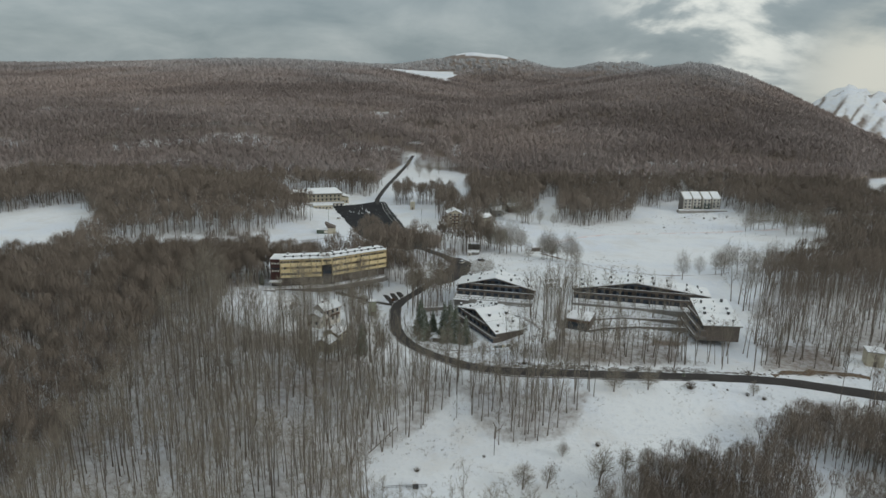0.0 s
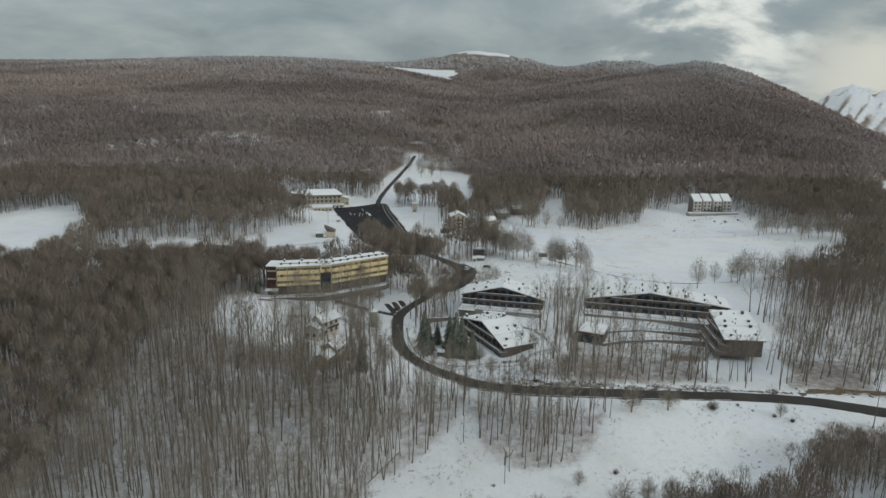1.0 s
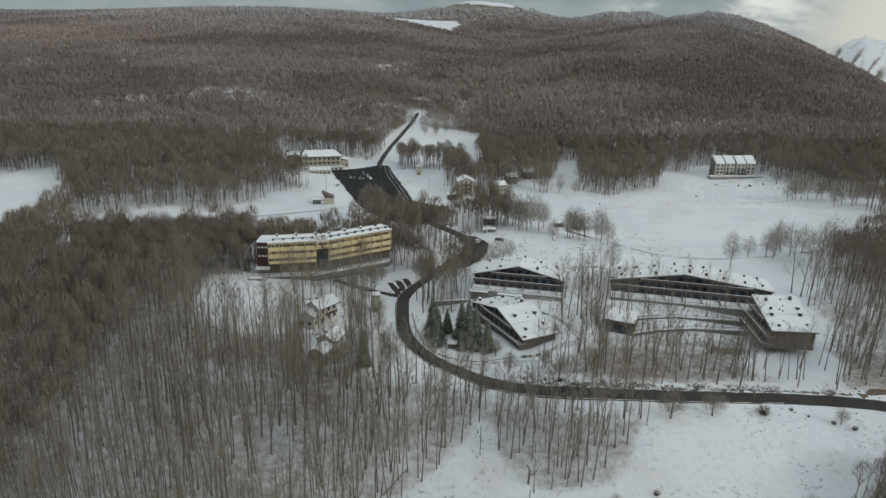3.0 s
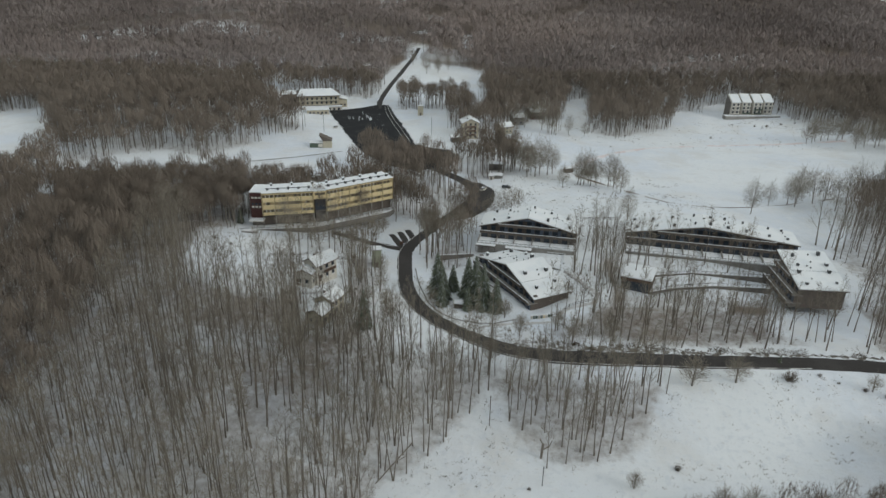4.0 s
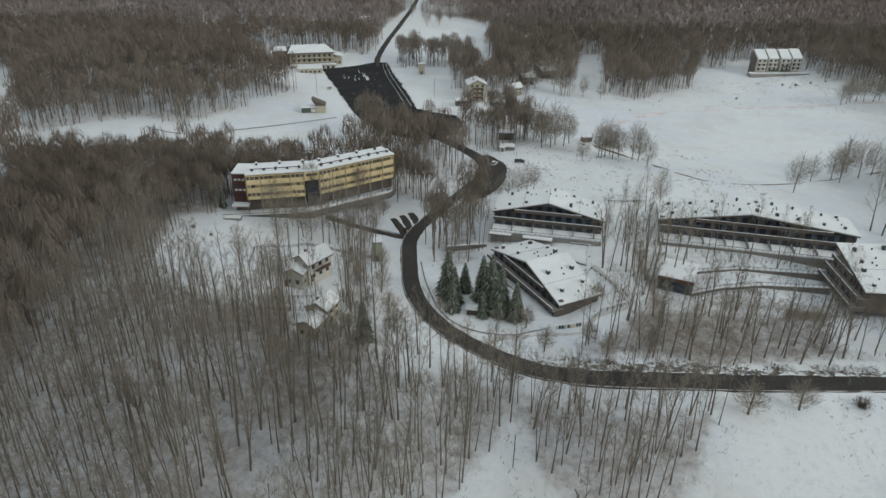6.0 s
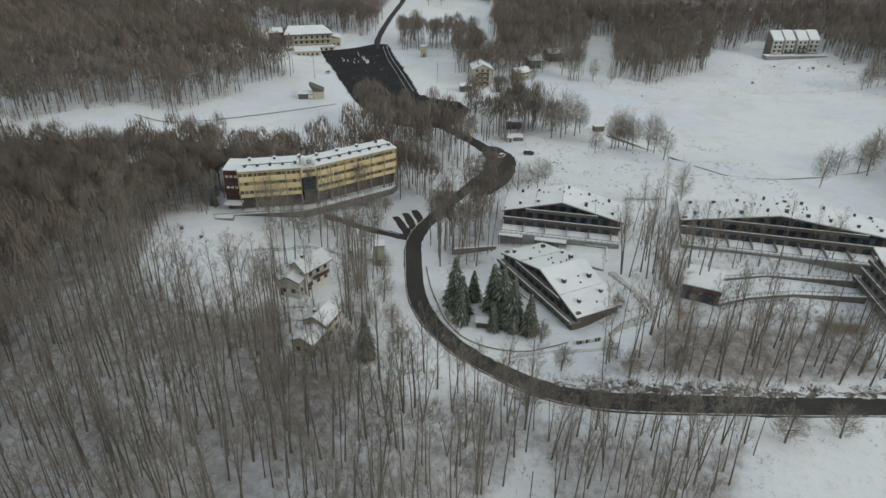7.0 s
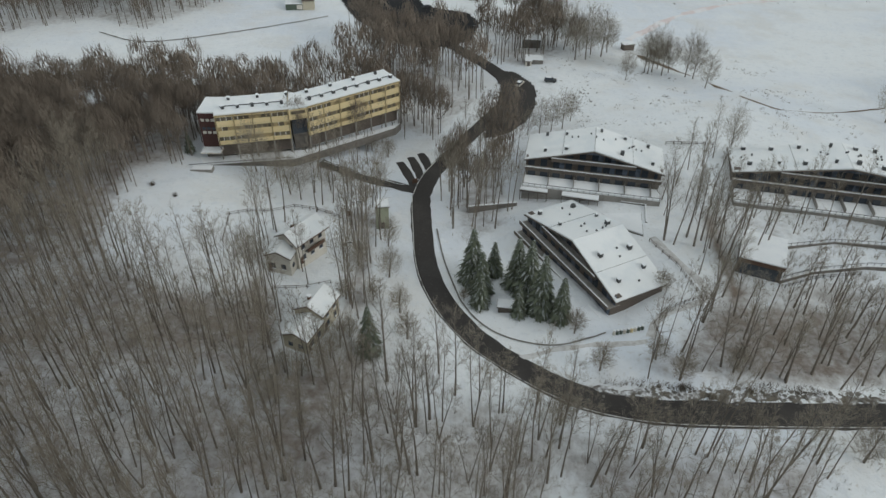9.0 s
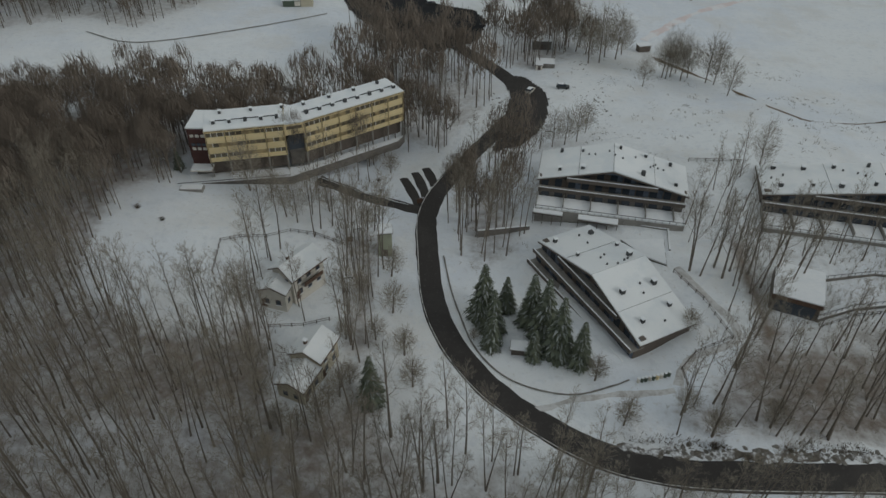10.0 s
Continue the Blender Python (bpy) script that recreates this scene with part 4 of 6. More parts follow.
        part("rail", Geo().box(0, length, ty - 0.02, ty + 0.1, zt + 0.85, zt + 0.95), METAL, t)
        for i in range(int(length / 1.6) + 1):
            part("rail_post", Geo().box(i * 1.6 - 0.04, i * 1.6 + 0.04, ty, ty + 0.08, zt - 0.1, zt + 0.86), METAL, t)
        part("snow_edge", Geo().box(0, length, ty + 0.12, ty + 0.5, zt + 0.103, zt + 0.3), SNOW, t)
    # chimneys and vents
    n = max(4, int(length / 6.2))
    for i in range(n):
        for row, yy in ((0, 0.14), (1, 0.8)):
            x = (i + 0.5 + rng.uniform(-0.18, 0.18)) * length / n
            y = depth * (yy + rng.uniform(-0.05, 0.06))
            if abs(x - xr) > 0.9:
                chimney(L, x, y, roof_at(x) + 0.1, rng.choice((0.6, 0.75, 0.95)), rng.uniform(0.8, 1.2))
    for i in range(int(length / 3)):
        x, y = rng.uniform(1.5, length - 1.5), depth * rng.uniform(0.3, 0.7)
        part("vent", Geo().box(x - 0.16, x + 0.16, y - 0.16, y + 0.16, roof_at(x) - 0.1, roof_at(x) + 0.62), METAL, L)
    return L


def zg(x, y, d=0.0):
    return ground_z(x, y) + d


lodge((6.6, 288.7), (22.4, 257.4), 13.2, -5.6, -0.5, 4.2, -0.5, 0.53, "dark timber lodge with a low snow-covered gable roof", 1, terrace=0)
lodge((7.7, 310.2), (42.5, 303.1), 12.8, -1.6, 3.0, 7.5, 3.0, 0.49, "blue-grey glazed lodge under a snowy gable roof", 2, terrace=5.0)
lodge((60.2, 301.4), (116.9, 288.8), 12.4, 0.3, 5.0, 9.6, 6.0, 0.46, "long dark lodge with stepped balconies and snowy roof", 3, terrace=6.0)
lodge((105.6, 278.3), (104.3, 258.4), 14.3, -2.2, 8.2, 8.2, 4.0, 0.0, "brown timber lodge with a single sloping snowy roof", 4, terrace=0)


# ---------------------------------------------------------------- the hotel
def wing(parent, p0, p1, depth, z0, name, rng):
    """One straight wing in the hotel's own frame: three ochre storeys on dark columns, with ribbon windows."""
    dx, dy = p1[0] - p0[0], p1[1] - p0[1]
    length = math.hypot(dx, dy)
    w = new(name)
    w.parent = parent
    w.matrix_basis = pose(p0[0], p0[1], 0, 0, 0, math.degrees(math.atan2(dy, dx)))
    top, storey = 13.2, 2.95
    floor = top - 3 * storey
    part("wall", Geo().box(0, length, 0.35, depth, floor, top - 0.2), OCHRE_DARK, w)
    part("undercroft", Geo().box(0.2, length - 0.2, 1.8, depth - 0.3, 0, floor - 0.003), DARK_WOOD, w, "dark recessed ground floor")
    for k in range(3):
        z = floor + k * storey
        part("spandrel", Geo().box(0, length, 0, 0.348, z, z + 1.15), YELLOW, w, "ochre rendered band")
        part("lintel", Geo().box(0, length, 0.02, 0.348, z + 2.35, z + storey - 0.003), YELLOW, w)
        n = int(length / 1.45)
        for i in range(n):
            x = i * length / n
            group = (i // 5) % 2 == k % 2 or rng.random() < 0.35
            part("window" if group else "shutter", Geo().box(x + 0.1, x + length / n - 0.1, 0.2, 0.33, z + 1.16, z + 2.34), BROWN_GLASS if group else OCHRE_DARK, w)
            part("mullion", Geo().box(x - 0.09, x + 0.09, 0.1, 0.345, z + 1.153, z + 2.347), WHITE_WALL if group and (i // 5) % 2 == 0 else OCHRE_DARK, w)
    n = max(3, int(length / 4.6))
    for i in range(n + 1):
        x = min(max(i * length / n, 0.2), length - 0.2)
        part("pilaster", Geo().box(x - 0.14, x + 0.14, -0.12, -0.003, floor - 0.1, top - 0.3), OCHRE_DARK, w)
        part("column", Geo().box(x - 0.18, x + 0.18, 0.3, 0.66, -0.5, floor - 0.003), CONCRETE, w)
    r = part("roof", Geo().box(-0.1, length + 0.1, -0.35, depth + 0.3, top - 0.19, top + 0.12), OCHRE_DARK, w)
    part("roof_snow", Geo().box(0, length, -0.25, depth + 0.2, top + 0.123, top + 0.4), ROOF_SNOW, r, "thick snow on the flat roof")
    part("roof_pipe", Geo().box(1.5, length - 1.5, depth * 0.42, depth * 0.42 + 0.12, top + 0.4, top + 0.62), METAL, r)
    n = int(length / 3.6)
    for i in range(n):
        x = (i + 0.6) * length / n
        chimney(w, x, depth * 0.3, top + 0.3, 0.8, 1.0)
        if i % 2 == 0:
            chimney(w, x + 1.4, depth * 0.82, top + 0.3, 0.7, 0.9)
    return w, length


def hotel():
    rng = random.Random(5)
    z0 = -1.7
    h = thing("hotel", pose(-76, 315.6, z0), "long ochre hotel with ribbon windows and snowy flat roof", "hotel")
    L = lambda x, y: (x + 76, y - 315.6)
    wing(h, L(-76, 315.6), L(-56.9, 319.9), 10.2, z0, "west_wing", rng)
    wing(h, L(-52.2, 321.6), L(-27.6, 338.8), 9.0, z0, "east_wing", rng)
    # entrance bay in the bend
    a, b, c, d = L(-56.9, 319.9), L(-52.2, 321.6), L(-57.4, 329.2), L(-59.2, 329.8)
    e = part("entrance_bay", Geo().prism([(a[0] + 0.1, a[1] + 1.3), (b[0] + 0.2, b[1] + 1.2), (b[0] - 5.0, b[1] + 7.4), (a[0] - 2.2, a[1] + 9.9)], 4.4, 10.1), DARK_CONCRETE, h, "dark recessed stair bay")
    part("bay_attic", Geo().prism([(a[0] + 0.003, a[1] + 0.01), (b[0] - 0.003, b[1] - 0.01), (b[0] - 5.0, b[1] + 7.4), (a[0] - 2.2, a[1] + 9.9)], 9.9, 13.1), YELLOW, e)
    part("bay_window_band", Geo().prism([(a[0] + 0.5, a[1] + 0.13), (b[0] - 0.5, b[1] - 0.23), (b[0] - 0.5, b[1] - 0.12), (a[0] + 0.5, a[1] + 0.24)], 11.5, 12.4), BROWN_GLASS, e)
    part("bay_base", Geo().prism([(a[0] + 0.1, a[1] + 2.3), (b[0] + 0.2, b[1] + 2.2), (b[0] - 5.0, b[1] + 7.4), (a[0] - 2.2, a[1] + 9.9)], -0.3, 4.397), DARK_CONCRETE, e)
    part("door_glass", Geo().prism([(a[0] + 0.3, a[1] + 1.22), (b[0] - 0.1, b[1] + 1.1), (b[0] - 0.1, b[1] + 1.18), (a[0] + 0.3, a[1] + 1.297)], 5.0, 9.4), GLASS, e)
    part("bay_snow", Geo().prism([(a[0] + 0.06, a[1] - 0.22), (b[0] + 0.1, b[1] - 0.2), (b[0] - 4.9, b[1] + 8.0), (a[0] - 1.8, a[1] + 10.1)], 13.11, 13.585), ROOF_SNOW, e)
    # maroon block at the west end
    blk = part("end_block", Geo().box(-5.0, -0.1, 1.9, 11.0, 2.6, 13.0), MAROON, h, "maroon end block")
    part("block_snow", Geo().box(-5.1, -0.1, 1.8, 11.1, 13.003, 13.4), ROOF_SNOW, blk)
    for k, (n, z) in enumerate(((3, 6.9), (3, 8.1), (3, 10.6))):
        for i in range(n):
            part("window", Geo().box(-4.4 + i * 1.35, -3.5 + i * 1.35, 1.78, 1.897, z, z + 0.75), WHITE_WALL if k != 1 else GLASS, blk)
    part("porch_roof", Geo().box(-5.2, 0.3, -1.2, 1.9, 2.3, 2.6), WHITE_WALL, h)
    part("porch_snow", Geo().box(-5.1, 0.2, -1.1, 1.88, 2.603, 2.85), SNOW, h)
    part("porch_wall", Geo().box(-4.8, -0.2, 2.2, 10.5, -1.5, 2.3), DARK_CONCRETE, h)
    # walkway in front, with its retaining wall
    t = part("forecourt", Geo().prism([(-8, -3.4), (20, 1.0), (47, 19.6), (48.5, 23.2), (22, 6.8), (-8, 1.6)], -2.6, -0.5), DARK_CONCRETE, h, "long forecourt retaining wall")
    part("forecourt_snow", Geo().prism([(-7.6, -3.1), (19.8, 1.3), (46.6, 19.8), (48.0, 22.6), (22, 6.2), (-7.6, 1.2)], -0.497, -0.3), SNOW, t)
    part("handrail", Geo().prism([(-8, -4.2), (20, 0.4), (20, 0.55), (-8, -4.05)], 0.55, 0.66), METAL, t)
    part("terrace_box", Geo().box(-7.0, -1.2, -6.6, -4.3, -2.4, 0.4), CONCRETE, h)
    part("terrace_box_snow", Geo().box(-6.8, -1.4, -6.4, -4.4, 0.403, 0.6), SNOW, h)
    return h


hotel()

# ---------------------------------------------------------------- houses
def windows_on(parent, x0, x1, y, z, n, w, h, side=-1, mat=None, frame=True, balcony=False):
    for i in range(n):
        c = x0 + (x1 - x0) * (i + 0.5) / n
        a, b = (y - 0.06, y - 0.003) if side < 0 else (y + 0.003, y + 0.06)
        win = part("window", Geo().box(c - w / 2, c + w / 2, a, b, z, z + h), mat or GLASS, parent)
        if frame:
            part("frame", Geo().box(c - w / 2 - 0.1, c - w / 2 - 0.003, a - 0.03, b, z - 0.1, z + h + 0.1).box(c + w / 2 + 0.003, c + w / 2 + 0.1, a - 0.03, b, z - 0.1, z + h + 0.1)
                 .box(c - w / 2, c + w / 2, a - 0.03, b, z + h + 0.003, z + h + 0.1), DARK_WOOD, win)
            part("sill", Geo().box(c - w / 2 - 0.12, c + w / 2 + 0.12, a - 0.12, b, z - 0.16, z - 0.06), SNOW, win)


def house(p0, p1, depth, z0, wall, rise, label, mat, floors=2, bays=3, across=False, over=0.7, balconies=0, chimneys=1, category="house", name="house", skirt=1.5, group=""):
    """A house with a snowy gable roof; its ridge runs along the front, or across it."""
    m, L = frame_of(p0, p1, z0)
    h = thing(name, m, label, category, group)
    body = Geo().box(0, L, 0, depth, -skirt, wall)
    if across:
        body.slab_y([(0, wall), (L, wall), (L / 2, wall + rise)], 0, depth)
        sl = rise / (L / 2)
        planes = [[(-over, wall - over * sl), (L / 2, wall + rise)], [(L / 2, wall + rise), (L + over, wall - over * sl)]]
        for a, b in planes:
            r = part("roof", Geo().slab_y([(a[0], a[1] + 0.02), (b[0], b[1] + 0.02), (b[0], b[1] + 0.2), (a[0], a[1] + 0.2)], -over, depth + over), BROWN_BOARD, h)
            part("roof_snow", Geo().slab_y([(a[0] + 0.06, a[1] + 0.203), (b[0] - 0.003, b[1] + 0.203), (b[0] - 0.003, b[1] + 0.45), (a[0] + 0.06, a[1] + 0.45)], -over + 0.1, depth + over - 0.1), ROOF_SNOW, r)
    else:
        k = len(body.v)
        body.hexa([(0, 0, wall), (L, 0, wall), (L, depth, wall), (0, depth, wall)], [(0, depth / 2 - 0.01, wall + rise), (L, depth / 2 - 0.01, wall + rise), (L, depth / 2 + 0.01, wall + rise), (0, depth / 2 + 0.01, wall + rise)])
        sl = rise / (depth / 2)
        for y0, zz0, y1, zz1 in ((-over, wall - over * sl, depth / 2, wall + rise), (depth / 2, wall + rise, depth + over, wall - over * sl)):
            prof = lambda lo, hi, e: ([(-over + e, y0 + e * (y0 < 0), zz0 + lo), (L + over - e, y0 + e * (y0 < 0), zz0 + lo), (L + over - e, y1 - 0.003 * (y0 < 0), zz1 + lo), (-over + e, y1 - 0.003 * (y0 < 0), zz1 + lo)],
                                      [(-over + e, y0 + e * (y0 < 0), zz0 + hi), (L + over - e, y0 + e * (y0 < 0), zz0 + hi), (L + over - e, y1 - 0.003 * (y0 < 0), zz1 + hi), (-over + e, y1 - 0.003 * (y0 < 0), zz1 + hi)])
            r = part("roof", Geo().hexa(*prof(0.02, 0.2, 0)), BROWN_BOARD, h)
            part("roof_snow", Geo().hexa(*prof(0.203, 0.45, 0.08)), ROOF_SNOW, r)
    part("wall", body, mat, h)
    fh = wall / floors
    for f in range(floors):
        z = f * fh + 0.95
        windows_on(h, 0.4, L - 0.4, 0, z, bays, 0.95, min(1.25, fh - 1.2))
        if f < balconies:
            b = part("balcony", Geo().box(L * 0.25, L * 0.85, -1.1, -0.003, f * fh + fh - 0.15, f * fh + fh), CONCRETE, h)
            part("railing", Geo().box(L * 0.25, L * 0.85, -1.13, -1.05, f * fh + fh + 0.003, f * fh + fh + 0.95), BROWN_BOARD, b, "brown timber railing")
        # side windows
        for i in range(2):
            c = depth * (0.3 + 0.4 * i)
            part("window", Geo().box(-0.06, -0.003, c - 0.5, c + 0.5, z, z + 1.15), GLASS, h)
            part("window", Geo().box(L + 0.003, L + 0.06, c - 0.5, c + 0.5, z, z + 1.15), GLASS, h)
    part("door", Geo().box(L * 0.08, L * 0.08 + 0.95, -0.08, -0.003, 0, 2.05), BROWN_BOARD, h)
    for i in range(chimneys):
        x = L * (0.3 + 0.4 * i)
        if across:
            chimney(h, L * 0.3, depth * (0.3 + 0.4 * i), wall + rise * 0.6 + 0.3, 0.6, 1.0, BROWN_BOARD)
        else:
            chimney(h, x, depth * 0.62, wall + rise * 0.76 + 0.3, 0.6, 1.0, BROWN_BOARD)
    return h


z = zg(-45, 275)
house((-47.6, 271.2), (-42.3, 278.4), 6.0, z + 1.3, 6.0, 1.9, "white house with snowy gable roof and dark windows", WHITE_WALL, 2, 3, balconies=1, name="house")
house((-54.8, 270.2), (-49.0, 268.8), 5.0, z + 1.0, 4.2, 1.3, "low white annex with small windows beside the house", WHITE_WALL, 1, 2, across=True, over=0.4, name="annex", chimneys=0)
house((-39.3, 251.0), (-36.9, 257.4), 6.4, zg(-41, 254), 5.0, 1.7, "pale stone house with a snowy gable roof", CREAM_WALL, 2, 2, name="house", over=0.45)
house((-41.7, 245.2), (-39.4, 250.9), 5.6, zg(-43, 248), 3.5, 1.3, "low pale annex with a snowy gable roof", CREAM_WALL, 1, 2, over=0.4, name="annex", chimneys=0)
house((4.0, 476.5), (13.4, 477.5), 10.0, zg(8, 480), 9.8, 2.3, "tall cream guest house with brown balconies", CREAM_WALL, 4, 3, across=True, over=0.9, balconies=3, name="guest_house")
house((-2.6, 468.5), (3.4, 469.5), 5.0, zg(1, 466), 3.0, 0.5, "low annex with dark flat roof by the guest house", DARK_CONCRETE, 1, 3, name="annex", chimneys=0)
house((28.5, 490), (35.5, 494), 6.5, zg(32, 493), 4.6, 1.8, "cream cottage half hidden among bare trees", CREAM_WALL, 2, 3, name="cottage")
house((38, 517), (45, 519), 6.0, zg(42, 518), 5.0, 1.8, "grey cottage with snowy roof at the wood's edge", CONCRETE, 2, 2, name="cottage")
house((52, 536), (61, 539), 7.0, zg(56, 537), 5.0, 1.8, "timber cottage with snowy roof at the wood's edge", DARK_WOOD, 2, 3, name="cottage")
house((-84, 688), (-70, 690), 9.0, zg(-77, 690, 0.5), 5.5, 1.6, "pale house with long snowy roof among trees", CREAM_WALL, 2, 4, name="house")
house((40, 706), (50, 708), 8.0, zg(45, 708, 0.5), 5.0, 2.2, "small house with steep snowy roof by the wood", DARK_WOOD, 2, 3, across=True, name="house")
house((152, 752), (162, 754), 8.0, zg(157, 754, 1), 5.0, 2.0, "white house glimpsed among far trees", WHITE_WALL, 2, 3, name="house", skirt=5)
house((207, 690), (216, 692), 9.0, zg(210, 692, 1.5), 3.4, 3.0, "chalet with wide snowy roof among far trees", WHITE_WALL, 1, 3, name="chalet", skirt=4)
house((427, 712), (437, 714), 8.0, zg(432, 713), 7.5, 1.0, "yellow house at the edge of a snowy clearing", YELLOW, 2, 3, name="house")


def flats():
    """Four stepped holiday flats with steep snowy roofs."""
    m, L = frame_of((200.5, 571), (234, 574), -9.2)
    h = thing("apartment_house", m, "row of four cream flats with steep snowy roofs", "apartment house")
    w = L / 4
    for i in range(4):
        x0, x1 = i * w + 0.4, (i + 1) * w - 1.5
        d = (0.0, 0.9, 0.3, 1.2)[i]
        u = part("flat", Geo().hexa([(x0, d, -2), (x1, d, -2), (x1, d + 9, -2), (x0, d + 9, -2)], [(x0, d, 8.6), (x1, d, 8.6), (x1, d + 9, 13.2), (x0, d + 9, 13.2)]), WHITE_WALL, h)
        part("roof_snow", Geo().hexa([(x0 - 0.2, d - 0.5, 8.4), (x1 + 0.2, d - 0.5, 8.4), (x1 + 0.2, d + 7.0, 13.0), (x0 - 0.2, d + 7.0, 13.0)],
                                     [(x0 - 0.2, d - 0.5, 8.75), (x1 + 0.2, d - 0.5, 8.75), (x1 + 0.2, d + 7.0, 13.35), (x0 - 0.2, d + 7.0, 13.35)]), ROOF_SNOW, u)
        # dark block added between flats, in place of the shade in the gap
        part("link", Geo().box(x1 + 0.003, x1 + 1.9, d + 2.5, d + 8, -2, 9.0), DARK_WOOD, u, "dark block for the shaded gap between flats")
        for f in range(3):
            z = 0.3 + f * 2.65
            part("balcony", Geo().box(x0 + 0.3, x1 - 0.3, d - 1.1, d - 0.003, z - 0.2, z), CONCRETE, u)
            part("railing", Geo().box(x0 + 0.3, x1 - 0.3, d - 1.16, d - 1.08, z + 0.003, z + 0.85), GREEN_METAL if (i, f) in ((2, 0), (2, 1), (1, 0)) else WHITE_WALL, u)
            part("window", Geo().box(x0 + 0.9, x0 + 2.3, d - 0.06, d - 0.003, z + 0.3, z + 2.1), GLASS, u)
            part("window", Geo().box(x1 - 2.3, x1 - 0.9, d - 0.06, d - 0.003, z + 0.3, z + 2.1), GLASS, u)
    part("side_wall", Geo().hexa([(-0.4, 1.0, -2), (0.2, 1.0, -2), (0.2, 8.8, -2), (-0.4, 8.8, -2)], [(-0.4, 1.0, 8.2), (0.2, 1.0, 8.2), (0.2, 8.0, 12.4), (-0.4, 8.0, 12.4)]), DARK_CONCRETE, h)
    t = part("plinth", Geo().box(-5, L + 3, -4.5, 0.6, -3.0, -0.6), CONCRETE, h)
    part("plinth_snow", Geo().box(-4.8, L + 2.8, -4.3, 0.5, -0.597, -0.3), SNOW, t)
    return h


flats()


def mountain_hotel():
    m, L = frame_of((-112.5, 568), (-84.5, 575), -11.2)
    h = thing("mountain_hotel", m, "cream mountain hotel with dark balconies and snowy roof", "hotel")
    part("wall", Geo().box(0, L, 0, 17, -2, 9.4), CREAM_WALL, h)
    part("wing", Geo().box(L, L + 6, 4, 14, -2, 5.8), CREAM_WALL, h)
    part("wing_roof", Geo().hexa([(L, 3, 7.2), (L + 7, 3, 5.4), (L + 7, 15, 5.4), (L, 15, 7.2)], [(L, 3, 7.6), (L + 7, 3, 5.8), (L + 7, 15, 5.8), (L, 15, 7.6)]), ROOF_SNOW, h)
    r = part("roof", Geo().hexa([(-1.5, -1.6, 9.4), (L + 1.2, -1.6, 9.4), (L + 1.2, 18, 10.2), (-1.5, 18, 10.2)], [(-1.5, -1.6, 9.75), (L + 1.2, -1.6, 9.75), (L - 4, 13, 12.2), (2, 13, 12.2)]), DARK_WOOD, h)
    part("roof_snow", Geo().hexa([(-1.4, -1.5, 9.78), (L + 1.1, -1.5, 9.78), (L - 4, 13.1, 12.24), (2, 13.1, 12.24)], [(-1.4, -1.5, 10.1), (L + 1.1, -1.5, 10.1), (L - 4, 13.1, 12.55), (2, 13.1, 12.55)]), ROOF_SNOW, r)
    part("west_roof", Geo().box(-11.5, -1.6, 3, 17, 10.6, 11.0), ROOF_SNOW, h, "lower snowy roof")
    # dark colour of this wall stands in for shade under the west roof
    part("west_wing", Geo().box(-11, 0, 4, 16, -2, 10.597), DARK_WOOD, h)
    for z in (3.2, 6.2):
        b = part("balcony", Geo().box(0.5, L - 0.5, -1.4, -0.003, z - 0.25, z), CONCRETE, h)
        part("railing", Geo().box(0.5, L - 0.5, -1.46, -1.36, z + 0.003, z + 0.75), CREAM_WALL, b)
        windows_on(h, 0.8, L - 0.8, 0, z + 0.3, 8, 1.3, 1.9, frame=False)
    windows_on(h, 0.8, L - 0.8, 0, 0.5, 7, 1.6, 1.7, frame=False)
    windows_on(h, L + 0.4, L + 5.6, 4, 1.0, 2, 1.2, 1.6, frame=False)
    f = part("front_storey", Geo().box(-0.5, L + 1, -5.5, -1.5, -2.5, 2.4), WHITE_WALL, h)
    part("front_snow", Geo().box(-0.8, L + 1.3, -5.8, -1.5, 2.403, 2.75), SNOW, f)
    windows_on(h, 0, L + 0.5, -5.5, 0.2, 9, 1.5, 1.5, frame=False)
    a = part("annex", Geo().box(4.5, 19.5, -17.5, -8.5, -2.5, 3.0), CREAM_WALL, h)
    part("annex_snow", Geo().box(3.9, 20.1, -18.1, -8.2, 3.003, 3.4), ROOF_SNOW, a)
    windows_on(h, 5, 19, -17.5, 0.4, 5, 1.3, 1.3, frame=False)
    return h


mountain_hotel()


def box_hut(x, y, w, d, h, turn, label, mat, name="hut", category="hut", sink=1.0, roof=0.25, door=True):
    g = zg(x, y)
    t = thing(name, pose(x, y, g, 0, 0, turn), label, category)
    part("wall", Geo().box(-w / 2, w / 2, -d / 2, d / 2, -sink, h), mat, t)
    r = part("roof", Geo().box(-w / 2 - roof, w / 2 + roof, -d / 2 - roof, d / 2 + roof, h + 0.003, h + 0.16), DARK_WOOD, t)
    part("roof_snow", Geo().box(-w / 2 - roof * 0.8, w / 2 + roof * 0.8, -d / 2 - roof * 0.8, d / 2 + roof * 0.8, h + 0.163, h + 0.42), SNOW, r)
    if door:
        part("door", Geo().box(-0.5, 0.5, -d / 2 - 0.06, -d / 2 - 0.003, 0, min(2.0, h - 0.2)), DARK_WOOD, t)
    return t


